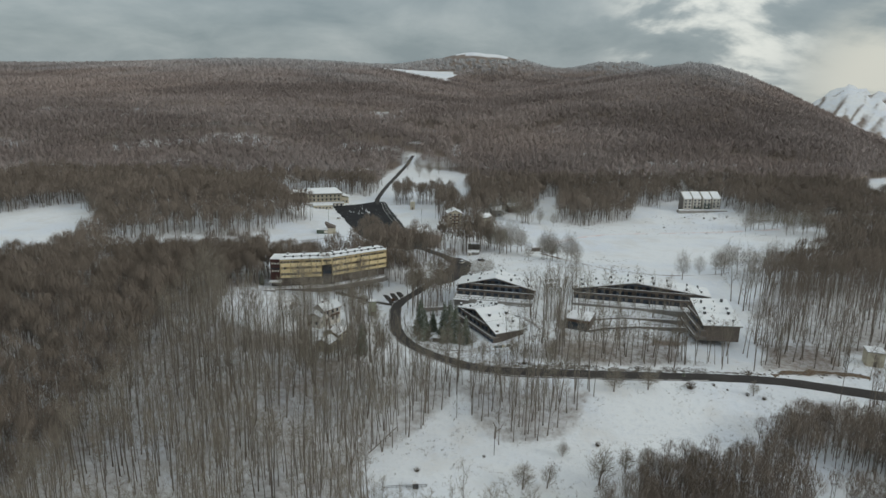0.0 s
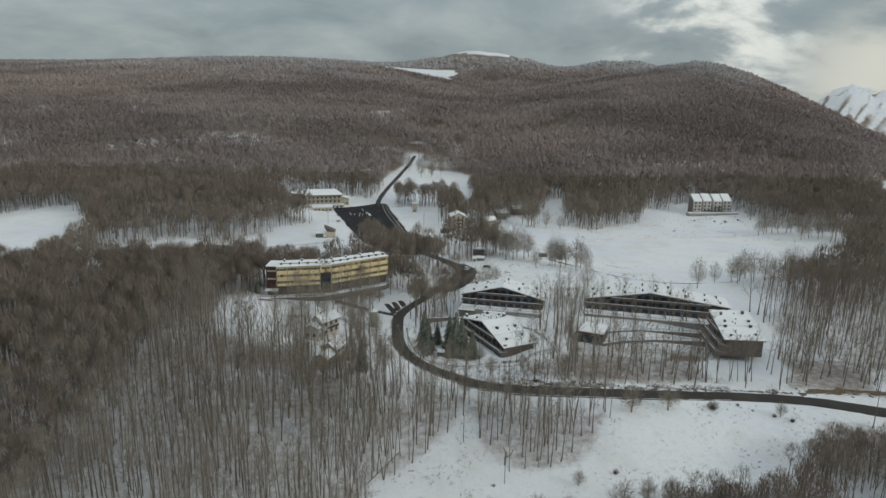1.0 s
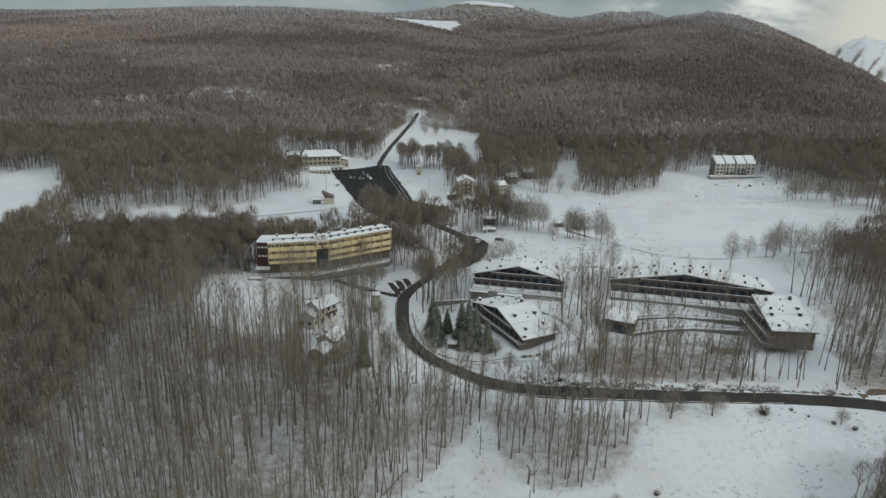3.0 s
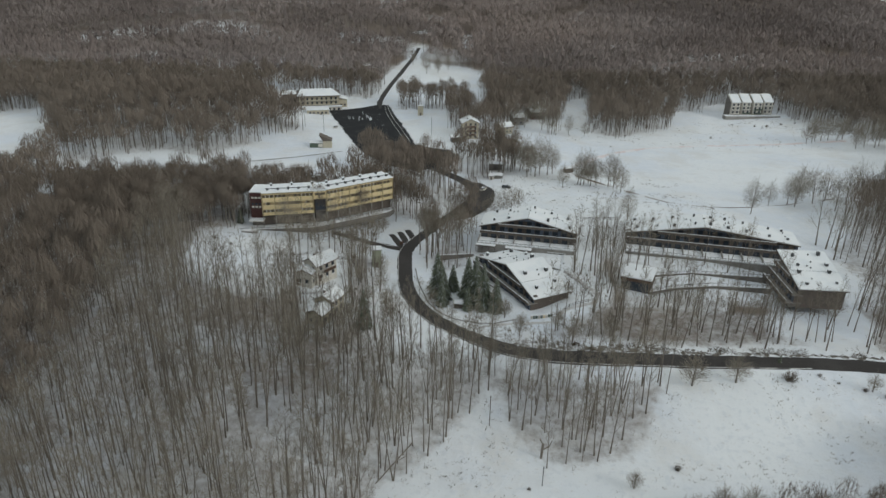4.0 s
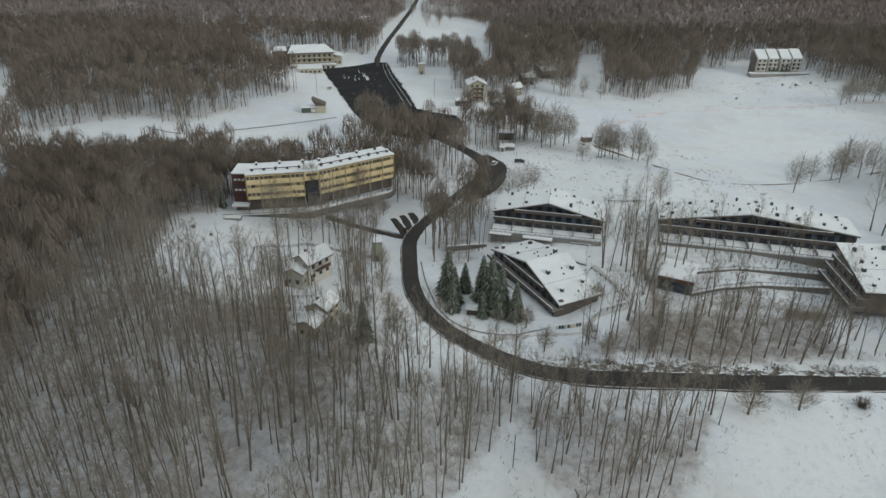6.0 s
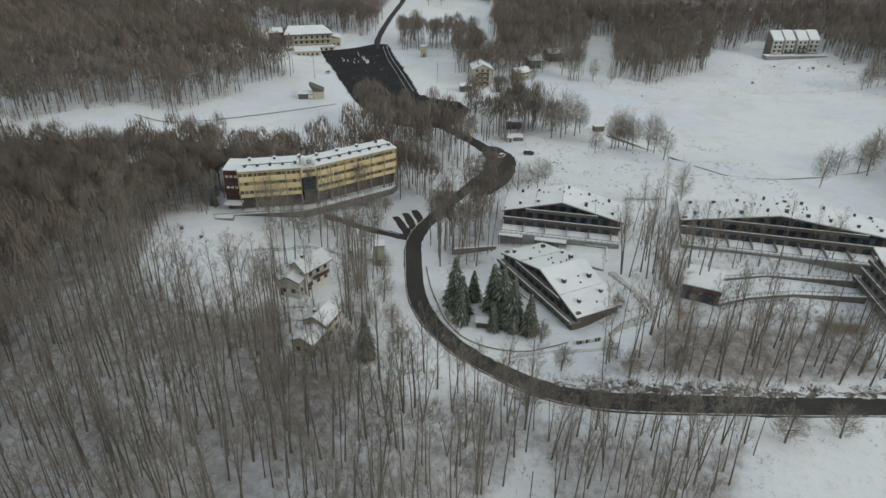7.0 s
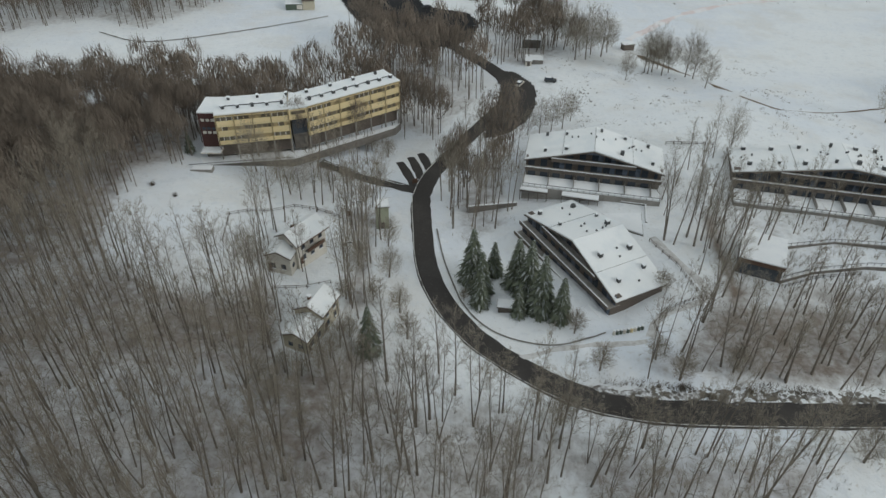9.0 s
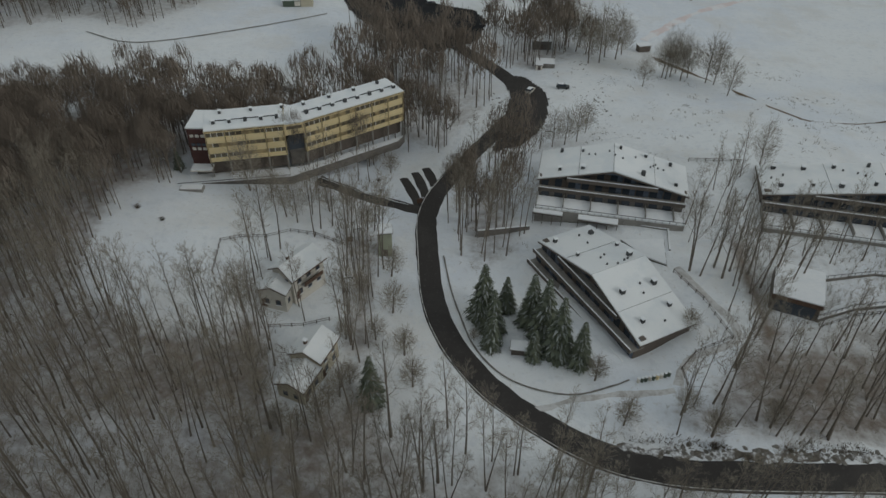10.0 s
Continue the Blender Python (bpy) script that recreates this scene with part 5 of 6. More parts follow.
box_hut(-30, 291, 3.2, 3.2, 6.6, 8, "tall pale green transformer tower with snowy top", PALE_GREEN, "transformer_tower", "tower")
box_hut(-24, 547, 3.6, 3.6, 6.4, 5, "square cream tower beside the car park", CREAM_WALL, "transformer_tower", "tower")
box_hut(165, 247, 6.0, 6.0, 5.6, -18, "square ochre hut beside the road", CREAM_WALL)
box_hut(-6, 173, 1.6, 1.4, 1.7, 5, "small grey box on the snowy slope", METAL, "meter_box", "box", door=False, roof=0.1)
box_hut(19.5, 409, 6.6, 4.6, 3.2, -4, "flat-roofed stone hut below the grove", STONE)
box_hut(18.5, 390, 6.5, 4.4, 1.6, -6, "low ruined stone terrace heaped with snow", STONE, "ruin", "ruin", roof=0.0, door=False)
box_hut(16.2, 387.4, 2.2, 1.8, 1.7, -6, "tiny white shed before the ruined terrace", WHITE_WALL, "shed", "shed", roof=0.3)
box_hut(57, 409, 4.4, 2.6, 2.2, 15, "small dark shed beside the field trees", DARK_WOOD, "shed", "shed", door=False)
box_hut(66, 404, 2.4, 2.0, 2.2, 15, "little dark box under field trees", DARK_WOOD, "shed", "shed", door=False)
box_hut(-1, 258.4, 3.4, 2.0, 1.5, -8, "low timber wood store with snowy lid", DARK_WOOD, "wood_store", "shed", roof=0.35, door=False)


def kiosk():
    x, y = -78.5, 461
    t = thing("lift_station", pose(x, y, zg(x, y), 0, 0, 6), "green and cream hut with a wedge roof", "hut")
    part("low_body", Geo().box(-6.5, 1.0, -2.5, 3.0, -1, 2.8), GREEN_METAL, t)
    part("low_snow", Geo().box(-6.7, 1.0, -2.7, 3.2, 2.803, 3.1), SNOW, t)
    part("sign_board", Geo().box(-1.6, 0.8, -2.66, -2.503, 0.5, 2.4), WHITE_WALL, t)
    part("high_body", Geo().box(1.0, 6.0, -2.5, 3.0, -1, 4.0), CREAM_WALL, t)
    part("wedge_roof", Geo().slab_y([(-1.0, 7.4), (-0.6, 7.5), (6.3, 4.4), (6.3, 4.0), (1.0, 4.0)], -2.8, 3.3), DARK_WOOD, t)
    return t


kiosk()


# ---------------------------------------------------------------- platform, walls, walkways by the lodges
def walled(name, pts, z0, z1, w, mat, label, snow=True, category="wall", posts=False):
    """A wall along pts, with snow on its crown."""
    t = thing(name, pose(pts[0][0], pts[0][1], z1), label, category)
    ox, oy = pts[0]
    for (ax, ay), (bx, by) in zip(pts, pts[1:]):
        d = math.hypot(bx - ax, by - ay)
        nx, ny = -(by - ay) / d * w / 2, (bx - ax) / d * w / 2
        q = [(ax - ox + nx, ay - oy + ny), (ax - ox - nx, ay - oy - ny), (bx - ox - nx, by - oy - ny), (bx - ox + nx, by - oy + ny)]
        s = part("wall_run", Geo().prism(q, z0 - z1, 0), mat, t)
        if snow:
            part("snow_crown", Geo().prism(q, 0.003, 0.22), SNOW, s)
        if posts:
            n = max(1, int(d / 1.5))
            for i in range(n + 1):
                x, y = ax - ox + (bx - ax) * i / n, ay - oy + (by - ay) * i / n
                part("rail_post", Geo().box(x - 0.04, x + 0.04, y - 0.04, y + 0.04, 0, 1.0), METAL, s)
            part("rail", Geo().prism([(a * 1.0, b) for a, b in [(q[0][0] * 0.5 + q[1][0] * 0.5 + nx / w * 0.08, q[0][1] * 0.5 + q[1][1] * 0.5 + ny / w * 0.08),
                 (q[0][0] * 0.5 + q[1][0] * 0.5 - nx / w * 0.08, q[0][1] * 0.5 + q[1][1] * 0.5 - ny / w * 0.08), (q[2][0] * 0.5 + q[3][0] * 0.5 - nx / w * 0.08, q[2][1] * 0.5 + q[3][1] * 0.5 - ny / w * 0.08),
                 (q[2][0] * 0.5 + q[3][0] * 0.5 + nx / w * 0.08, q[2][1] * 0.5 + q[3][1] * 0.5 + ny / w * 0.08)]], 0.95, 1.03), METAL, s)
    return t


def covered_walk(p0, p1, depth, z, label):
    m, L = frame_of(p0, p1, z)
    t = thing("covered_walkway", m, label, "walkway")
    r = part("roof", Geo().box(0, L, 0, depth, -0.25, 0), DARK_WOOD, t)
    part("roof_snow", Geo().box(0.1, L - 0.1, 0.1, depth - 0.1, 0.003, 0.3), SNOW, r)
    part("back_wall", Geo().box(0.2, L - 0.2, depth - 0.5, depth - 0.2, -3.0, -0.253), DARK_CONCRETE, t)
    n = max(2, int(L / 2.4))
    for i in range(n + 1):
        x = 0.2 + (L - 0.4) * i / n
        part("post", Geo().box(x - 0.08, x + 0.08, 0.2, 0.36, -3.2, -0.253), DARK_WOOD, t)
    return t


covered_walk((5.4, 301.4), (12.6, 299.8), 4.2, -1.7, "snow-roofed timber walkway below the terrace")
covered_walk((16.0, 298.8), (25.4, 296.4), 4.0, -1.8, "snow-roofed timber walkway beside steps")
walled("retaining_wall", [(26.2, 299.0), (37.6, 296.4), (36.0, 288.5)], -6.5, -2.6, 0.4, DARK_CONCRETE, "dark retaining wall edged with snow")


def snowy_deck():
    t = thing("carport", pose(25.4, 291.6, -3.4), "flat-roofed dark carport under deep snow", "carport")
    part("wall", Geo().prism([(0.4, 0.5), (10.0, 0.9), (8.4, -7.6), (4.2, -4.8)], -2.6, 0.2), DARK_WOOD, t)
    part("roof", Geo().prism([(0, 0.8), (10.4, 1.2), (8.7, -8.4), (3.9, -5.4)], 0.203, 0.5), DARK_CONCRETE, t)
    part("roof_snow", Geo().prism([(0.15, 0.65), (10.2, 1.05), (8.6, -8.2), (4.0, -5.2)], 0.503, 0.8), SNOW, t)
    return t


snowy_deck()
walled("retaining_wall", [(-8, 297.5), (4.8, 299.6)], -6.6, -4.5, 0.35, DARK_CONCRETE, "long low retaining wall under bare trees")


def platform():
    """The low flat-roofed garages and terraces in front of the long lodge."""
    m, L = frame_of((51.4, 268.8), (60.0, 265.0), -2.6)
    t = thing("garage", m, "low flat-roofed garage with a dark open front", "garage")
    part("wall", Geo().box(0, L, 0.6, 11, -2.5, 4.6), DARK_WOOD, t)
    part("fascia", Geo().box(-0.2, L + 0.2, 0, 0.597, 3.6, 4.7), BROWN_BOARD, t)
    part("roof_snow", Geo().box(-0.2, L + 0.2, 0.0, 11.2, 4.703, 5.0), SNOW, t)
    part("opening", Geo().box(0.8, L - 0.8, 0.45, 0.597, 0.0, 3.4), GLASS, t)
    return t


platform()
walled("terrace_wall", [(60.2, 265.4), (69, 268.6), (82, 270.6), (101, 269.5)], -4.5, -1.6, 0.4, DARK_CONCRETE, "stained terrace wall with railing and snowy crown", posts=True)
walled("terrace_wall", [(62, 276.0), (78, 278.6), (102, 276.0)], -3.0, -0.9, 0.4, DARK_CONCRETE, "upper terrace wall stained brown and grey", snow=False, posts=True)


# ---------------------------------------------------------------- fences, poles, small road things
def fence(pts, label, h=1.1, gap=2.0, mat=None, rails=(0.45, 0.95)):
    mat = mat or DARK_WOOD
    ox, oy = pts[0]
    t = thing("fence", pose(ox, oy, zg(ox, oy)), label, "fence")
    oz = zg(ox, oy)
    for (ax, ay), (bx, by) in zip(pts, pts[1:]):
        n = max(1, int(math.hypot(bx - ax, by - ay) / gap))
        prev = None
        for i in range(n + 1):
            x, y = ax + (bx - ax) * i / n, ay + (by - ay) * i / n
            b = Vector((x - ox, y - oy, zg(x, y) - oz))
            part("post", Geo().box(b.x - 0.07, b.x + 0.07, b.y - 0.07, b.y + 0.07, b.z - 0.4, b.z + h), mat, t)
            if prev:
                for r in rails:
                    part("rail", Geo().beam(prev + Vector((0, 0, r)), b + Vector((0, 0, r)), 0.06), mat, t)
            prev = b
    return t


fence([(-67, 279), (-68, 290), (-64, 292), (-58, 293), (-53, 296), (-47, 295.5), (-38, 291.5)], "dark timber fence round the house garden")
fence([(-52, 264), (-45, 265), (-40, 267)], "short timber fence between the two houses")
fence([(35, 281), (39, 272), (41.5, 260.5)], "timber rail fence along a snowy path")
fence([(41.5, 260.5), (33, 256.8), (29.5, 253), (29.5, 249)], "low timber fence at the path's corner")
fence([(-14, 172.5), (-3, 173.5)], "thin wire fence on the snowy slope", 0.9, 2.6, METAL)
fence([(61, 264.0), (69, 266.9), (80, 268.6)], "thin rail along the lower terrace", 1.0, 1.8, METAL)
fence([(48, 320.5), (60, 317.5)], "low timber fence between the lodges")


def pole(x, y, h, label, arm=0.0, r=0.1, mat=None, lamp=False):
    t = thing("street_lamp" if lamp else "pole", pose(x, y, zg(x, y)), label, "lamp" if lamp else "pole")
    part("shaft", Geo().beam((0, 0, -0.5), (0, 0, h), r, 6), mat or METAL, t)
    if arm:
        part("arm", Geo().beam((0, 0, h - 0.1), (arm, 0, h + 0.1), r * 0.6), mat or METAL, t)
        part("lamp_head", Geo().box(arm - 0.15, arm + 0.55, -0.14, 0.14, h, h + 0.16), METAL, t)
    return t


pole(-83, 497, 12, "tall dark pole beside the car park")
pole(-15, 487, 11, "tall thin pole in the snow")
pole(6, 209, 9, "thin wooden pole on the snowy slope", mat=DARK_WOOD)
pole(17.2, 190.5, 5.5, "thin grey pole on the slope")
pole(-36.5, 270, 9.5, "tall street lamp beside the house yard", 1.2, lamp=True)
pole(-36.5, 288, 8.5, "street lamp on the snowy verge", 1.2, lamp=True)
pole(-28, 640, 10, "thin pole beside the far road")
pole(150, 239, 4.5, "short pole beside the road")


def sign(x, y, turn, label):
    t = thing("sign_board", pose(x, y, zg(x, y), 0, 0, turn), label, "sign")
    part("post", Geo().box(-0.06, 0.06, -0.06, 0.06, -0.3, 2.6), METAL, t)
    part("board", Geo().box(-0.8, 0.8, -0.12, -0.063, 1.4, 2.8), BROWN_BOARD, t)
    return t


sign(-38.5, 292.5, 10, "brown board on a post at the fence end")
sign(-22.5, 312, 30, "small sign at the driveway mouth")


def car(x, y, turn, paint, label):
    t = thing("car", pose(x, y, zg(x, y, 0.1), 0, 0, turn), label, "car")
    part("body", Geo().hexa([(-2.1, -0.85, 0.3), (2.1, -0.85, 0.3), (2.1, 0.85, 0.3), (-2.1, 0.85, 0.3)], [(-2.05, -0.8, 0.95), (1.95, -0.8, 0.85), (1.95, 0.8, 0.85), (-2.05, 0.8, 0.95)]), paint, t)
    c = part("cabin", Geo().hexa([(-1.9, -0.78, 0.953), (1.0, -0.78, 0.9), (1.0, 0.78, 0.9), (-1.9, 0.78, 0.953)], [(-1.6, -0.62, 1.5), (0.3, -0.62, 1.5), (0.3, 0.62, 1.5), (-1.6, 0.62, 1.5)]), GLASS, t)
    part("roof_snow", Geo().box(-1.6, 0.3, -0.62, 0.62, 1.503, 1.6), SNOW, c)
    for wx in (-1.3, 1.3):
        for wy in (-0.85, 0.85):
            part("wheel", Geo().beam((wx, wy - 0.1, 0.32), (wx, wy + 0.1, 0.32), 0.34, 10), METAL, t)
    return t


car(22, 370.5, -10, METAL, "dark grey car parked on the snow by the road")
car(11.5, 369.5, 60, WHITE_WALL, "white car in the roadside pull-in")
car(-78, 512, 80, WHITE_WALL, "white car standing on the car park")
car(-22, 459, 20, METAL, "dark car at the edge of the car park")


def cylinders():
    """Gas bottles and drums in a row by the lodge."""
    rng = random.Random(3)
    for i in range(9):
        x, y = 20.6 + i * 0.78, 250.2 + i * 0.2
        t = thing("drum", pose(x, y, zg(x, y)), "upright dull drum topped with snow", "drum", "drums by the lodge")
        mat = YELLOW if i == 5 else (GREEN_METAL if i % 3 else WHITE_WALL)
        part("barrel", Geo().beam((0, 0, -0.1), (0, 0, rng.uniform(0.8, 1.1)), 0.32, 10), mat, t)
        part("lid_snow", Geo().beam((0, 0, 1.1), (0, 0, 1.28), 0.3, 8), SNOW, t)


cylinders()

# driveways, kerbs and worn tracks
tagged(ribbon("driveway", [(-50, 320), (-44.5, 318), (-38, 315.4), (-31, 313.3), (-25.5, 311.5), (-20.5, 309.5)], 4.2, 0.14, ASPHALT, 5, 0.35), "wet narrow driveway to the hotel", "road", kind="structure")
tagged(ribbon("ruts", [(-50, 321.2), (-44.5, 319.1), (-38, 316.5), (-31, 314.4), (-25.5, 312.6)], 0.35, 0.22, SNOW, 3, 0.12), "snow left between the wheel ruts", "snow", kind="structure")
for k, (a, b) in enumerate((((-27.4, 325.8), (-22.6, 312.6)), ((-24.3, 329.0), (-20.8, 317.0)), ((-21.4, 331.4), (-18.6, 322.4)))):
    tagged(ribbon("parking_strip", [a, ((a[0] + b[0]) / 2 + 0.3, (a[1] + b[1]) / 2), b], 2.7, 0.15, ASPHALT, 4, 0.15), "dark wet parking strip cleared of snow", "road", kind="structure")
tagged(sheet("lay_by", [(3.5, 385), (11, 380.5), (15, 372), (16.5, 363), (15.5, 354), (11, 343.5), (6, 338), (-2, 337), (0, 346), (3, 356), (5, 366), (4, 376)], 0.2, ASPHALT, 0.7, 0.8), "dark cleared lay-by at the bend", "road", kind="structure")
tagged(ribbon("kerb", [(-16.2, 290), (-14.6, 278), (-12.4, 268), (-10.2, 260.5), (-6, 253.6), (0, 249.2), (8, 247.2), (15, 248.8), (19, 250.6)], 0.35, 0.3, STONE, 3, 0.03, 1.0), "low stone kerb curving round the spruces", "kerb", kind="structure")
EDGE_LINE = material("worn_white_paint", (0.72, 0.72, 0.70), 0.8, 0, 0.3, [(0.6, 0.52, 0.60, (0.10, 0.10, 0.10), 0.9)], [])
tagged(ribbon("edge_line", LOW_ROAD[4:17], 0.17, 0.31, EDGE_LINE, 3, 0.0, 1.5, 0, 2.3), "worn white line along the road's edge", "road marking", kind="structure")
tagged(ribbon("lane_line", [(-49.5, 578), (-44, 548), (-36, 512), (-27, 470)], 0.3, 0.34, EDGE_LINE, 3, 0.05, 2.0), "curved white line across the car park", "road marking", kind="structure")
tagged(ribbon("lane_line_second", [(-51.5, 577), (-46.5, 547), (-38.6, 511), (-30, 470)], 0.25, 0.34, EDGE_LINE, 3, 0.05, 2.0), "curved white line across the car park", "road marking", kind="structure")
TRODDEN = material("trodden_snow", (0.60, 0.60, 0.60), 0.7, 0, 0.25, [(0.8, 0.42, 0.62, (0.40, 0.38, 0.36), 0.7), (4, 0.55, 0.7, (0.22, 0.2, 0.18), 0.5)], [(2, 0.15)])
PINK = material("reddish_trodden_snow", (0.70, 0.615, 0.61), 0.7, 0, 0.25, [(0.15, 0.42, 0.6, (0.78, 0.79, 0.81), 0.9)], [(2, 0.1)])
tagged(ribbon("track", [(-1, 243.4), (3, 245), (9, 246.2), (17, 246.8), (27, 248)], 1.6, 0.08, TRODDEN, 5, 0.3), "trodden track branching from the road", "path", kind="structure")
tagged(ribbon("track_red", [(60, 420), (67, 429), (94, 457), (126, 478), (163, 492), (206, 499), (250, 504)], 4.0, 0.12, PINK, 4, 0.3), "faint reddish track across the snow field", "path", kind="structure")
tagged(ribbon("ditch", [(59, 403), (68, 389), (78, 369), (84, 352), (90, 343.5)], 2.0, 0.1, EARTH, 4, 0.35), "dark weedy ditch across the field", "ditch", kind="structure")
tagged(ribbon("ditch_thin", [(90, 343.5), (104, 346), (124, 355), (150, 366), (178, 378)], 0.9, 0.1, EARTH, 3, 0.15), "thin ditch line across the field", "ditch", kind="structure")
tagged(ribbon("field_wall", [(-153, 422), (-136, 413.5), (-121, 416), (-95, 431), (-65, 450)], 0.7, 0.35, STONE, 3, 0.12), "low stone wall in the snow", "wall", kind="structure")
tagged(ribbon("footpath", [(36, 282.5), (40, 273), (43, 261.5), (31.5, 255), (28, 249)], 2.0, 0.12, TRODDEN, 5, 0.2), "snowy footpath beside the fence", "path", kind="structure")
streaks = random.Random(9)
for i in range(15):
    x, y, n = streaks.uniform(-76, -56), streaks.uniform(540, 562), streaks.uniform(3, 15)
    tagged(ribbon("scraped_snow", [(x - 0.10 * n, y + n / 2), (x, y), (x + 0.10 * n, y - n / 2)], 0.36, 0.3, SNOW, 3, 0.10, 1.5), "thin streak of scraped snow on asphalt", "snow", kind="structure")
# ---------------------------------------------------------------- single trees
def split_mesh(name, arrays, which, mat):
    v, f, m = arrays
    f = f[m == which]
    used, inv = np.unique(f, return_inverse=True)
    me = bpy.data.meshes.new(name)
    me.from_pydata(v[used].tolist(), [], inv.reshape(-1, 3).tolist())
    me.materials.append(mat)
    me.update()
    return me


def single_trees():
    rng = np.random.default_rng(21)
    kinds = {
        "slim": [bare_tree(500 + i, rng.uniform(18, 22.5), (10, 6, 10), rng.uniform(0.36, 0.55), rng.uniform(0.22, 0.29), 30, (0, 0, 0.055, 0.034), rng.uniform(0.14, 0.2), 1 + (i % 3 == 2), 6, 0.13) for i in range(8)],
        "tall": [bare_tree(560 + i, rng.uniform(19, 22), (11, 6, 9), rng.uniform(0.30, 0.48), rng.uniform(0.25, 0.32), 33, (0, 0, 0.06, 0.036), rng.uniform(0.2, 0.27), 1 + (i % 4 == 3), 6, 0.13) for i in range(6)],
        "broad": [round_tree(600 + i, rng.uniform(15, 17.5), rng.uniform(4.8, 5.8), 1350) for i in range(5)],
        "small": [round_tree(700 + i, rng.uniform(6.5, 9), rng.uniform(2.8, 3.7), 620) for i in range(4)],
    }
    meshes = {k: [(split_mesh("trunk", a, 0, BARK), split_mesh("crown", a, 1, TWIGS)) for a in v] for k, v in kinds.items()}
    labels = {"tall": "tall bare beech with a thick grey trunk", "slim": "tall slim bare beech with grey trunk in snow", "broad": "broad leafless tree with a rounded twiggy crown", "small": "small bush-like leafless tree in the snow"}
    groups = {"tall": "wood beeches", "slim": "wood beeches", "broad": "field trees", "small": "small trees"}

    def put(x, y, kind, s=1.0):
        tr, cr = meshes[kind][rng.integers(len(meshes[kind]))]
        m = pose(x, y, zg(x, y), rng.normal() * 1.5, rng.normal() * 1.5, rng.uniform(0, 360)) @ Matrix.Diagonal((s, s, s * rng.uniform(0.92, 1.08), 1))
        t = thing("tree", m, labels[kind], "tree", groups[kind])
        part("trunk", None, None, t, shared=tr)
        part("crown", None, None, t, shared=cr)

    # round the fields and gardens
    for x, y, s in ((48, 372, .72), (58, 381, .85), (62.5, 379.5, .95), (66, 383, .9), (70.5, 378, 1.0), (72.5, 376, .95), (73.2, 365, .85), (63, 387, .8), (124.5, 345, 1.0), (139.5, 362, .75),
                    (150, 366, .95), (152, 363, .9), (155.5, 369, 1), (161, 375, .95), (163, 369, 1), (170.5, 373, 1.05), (168, 358.5, 1.1), (179, 370, 1.1), (185, 374.5, 1.1), (187, 368, 1.1), (193, 372, 1.1), (71, 497, .7), (80.7, 494.5, .6),
                    (223, 499.5, .9), (227.5, 502, 1), (231, 505, 1), (235, 505.5, 1), (240, 506.5, 1), (245, 505.5, 1), (250, 508, 1.05), (244.5, 482, 1), (251.5, 485.5, 1.05), (257, 484, 1.1), (262, 488, 1.1), (268, 486, 1.1),
                    (254, 500, .9), (63.7, 314.2, .8), (34, 393, 1.05), (38, 394, 1.1), (44.5, 398, 1.15), (41, 400, 1.1), (36, 404, 1), (48, 404, 1), (11, 335.5, .62), (14.5, 335.5, .7), (18, 336, .72), (21.5, 337, .7), (24.5, 341, .6), (57, 382, .95), (60, 383, 1), (28.5, 411, 1.1), (31.5, 405, 1.05), (25.5, 418, 1.1), (30, 419, 1.15), (23.5, 426, 1.1), (33.5, 410, 1.1), (36, 512, .95), (40, 513, .9), (45, 512, .8), (51, 529, .95), (55, 531, 1), (60, 528, 1), (55.5, 507, 1.1), (59, 499, 1.1), (61.5, 503, 1.15), (28, 487, .7), (36.5, 488, .6), (-24, 696, 1.1), (-19, 577, .8), (-11, 576, .8), (-3, 580, .8), (6, 579, .8), (2, 584, .8), (-14, 712, .8), (-5, 713, .8),
                    (-38, 735, 1.0), (-29, 742, .7), (-14, 700, .8), (-66, 312, 1.05), (-60, 309, .6), (-55, 302, .85), (-52, 300, .8), (-49, 304, .8), (-58, 268, .8)):
        put(x, y, "broad", s)
    for x, y, s in ((60.7, 222.5, 1.35), (73, 223.9, 1.25), (7, 229, 1.2), (16, 240.5, 1), (31, 238, 1.1), (27.5, 243, 1), (42, 240, 1.1), (12.5, 250.5, .9), (33.5, 263, .9), (-22, 250, 1.1), (-24, 258, 1), (-30, 262, .9),
                    (-27, 270, 1.1), (-34, 276, .9), (-28, 282, 1), (-36, 262, .9), (-35, 300, 1), (-45, 306, 1.1), (-41, 309, 1), (-36, 331, .8), (-31, 328, .9), (-10, 262, .5), (24, 173, 1.2), (31, 174, .9), (46, 176, 1.4),
                    (55, 182, 1.1), (61, 181, 1.2), (38, 190, .7), (109, 222, .7), (-50, 238, 1), (-46, 233, 1), (-52, 252, 1.2), (-45.5, 240.5, .9), (-42.2, 239.6, .8), (-39.2, 241.8, .95), (-37.2, 244.6, .85), (-35.6, 247.4, .95), (-34, 250.5, .9), (-49.8, 246.5, .9)):
        put(x, y, "small", s)
    for x, y in ROAD_TREES + SLOPE_TREES + LODGE_TREES + LOW_TREES:
        put(x, y, "tall", rng.uniform(0.9, 1.08) * (0.8 if (y > 234 and x > 30 and y < 262) or (x > 3 and y < 226) else 1.0))
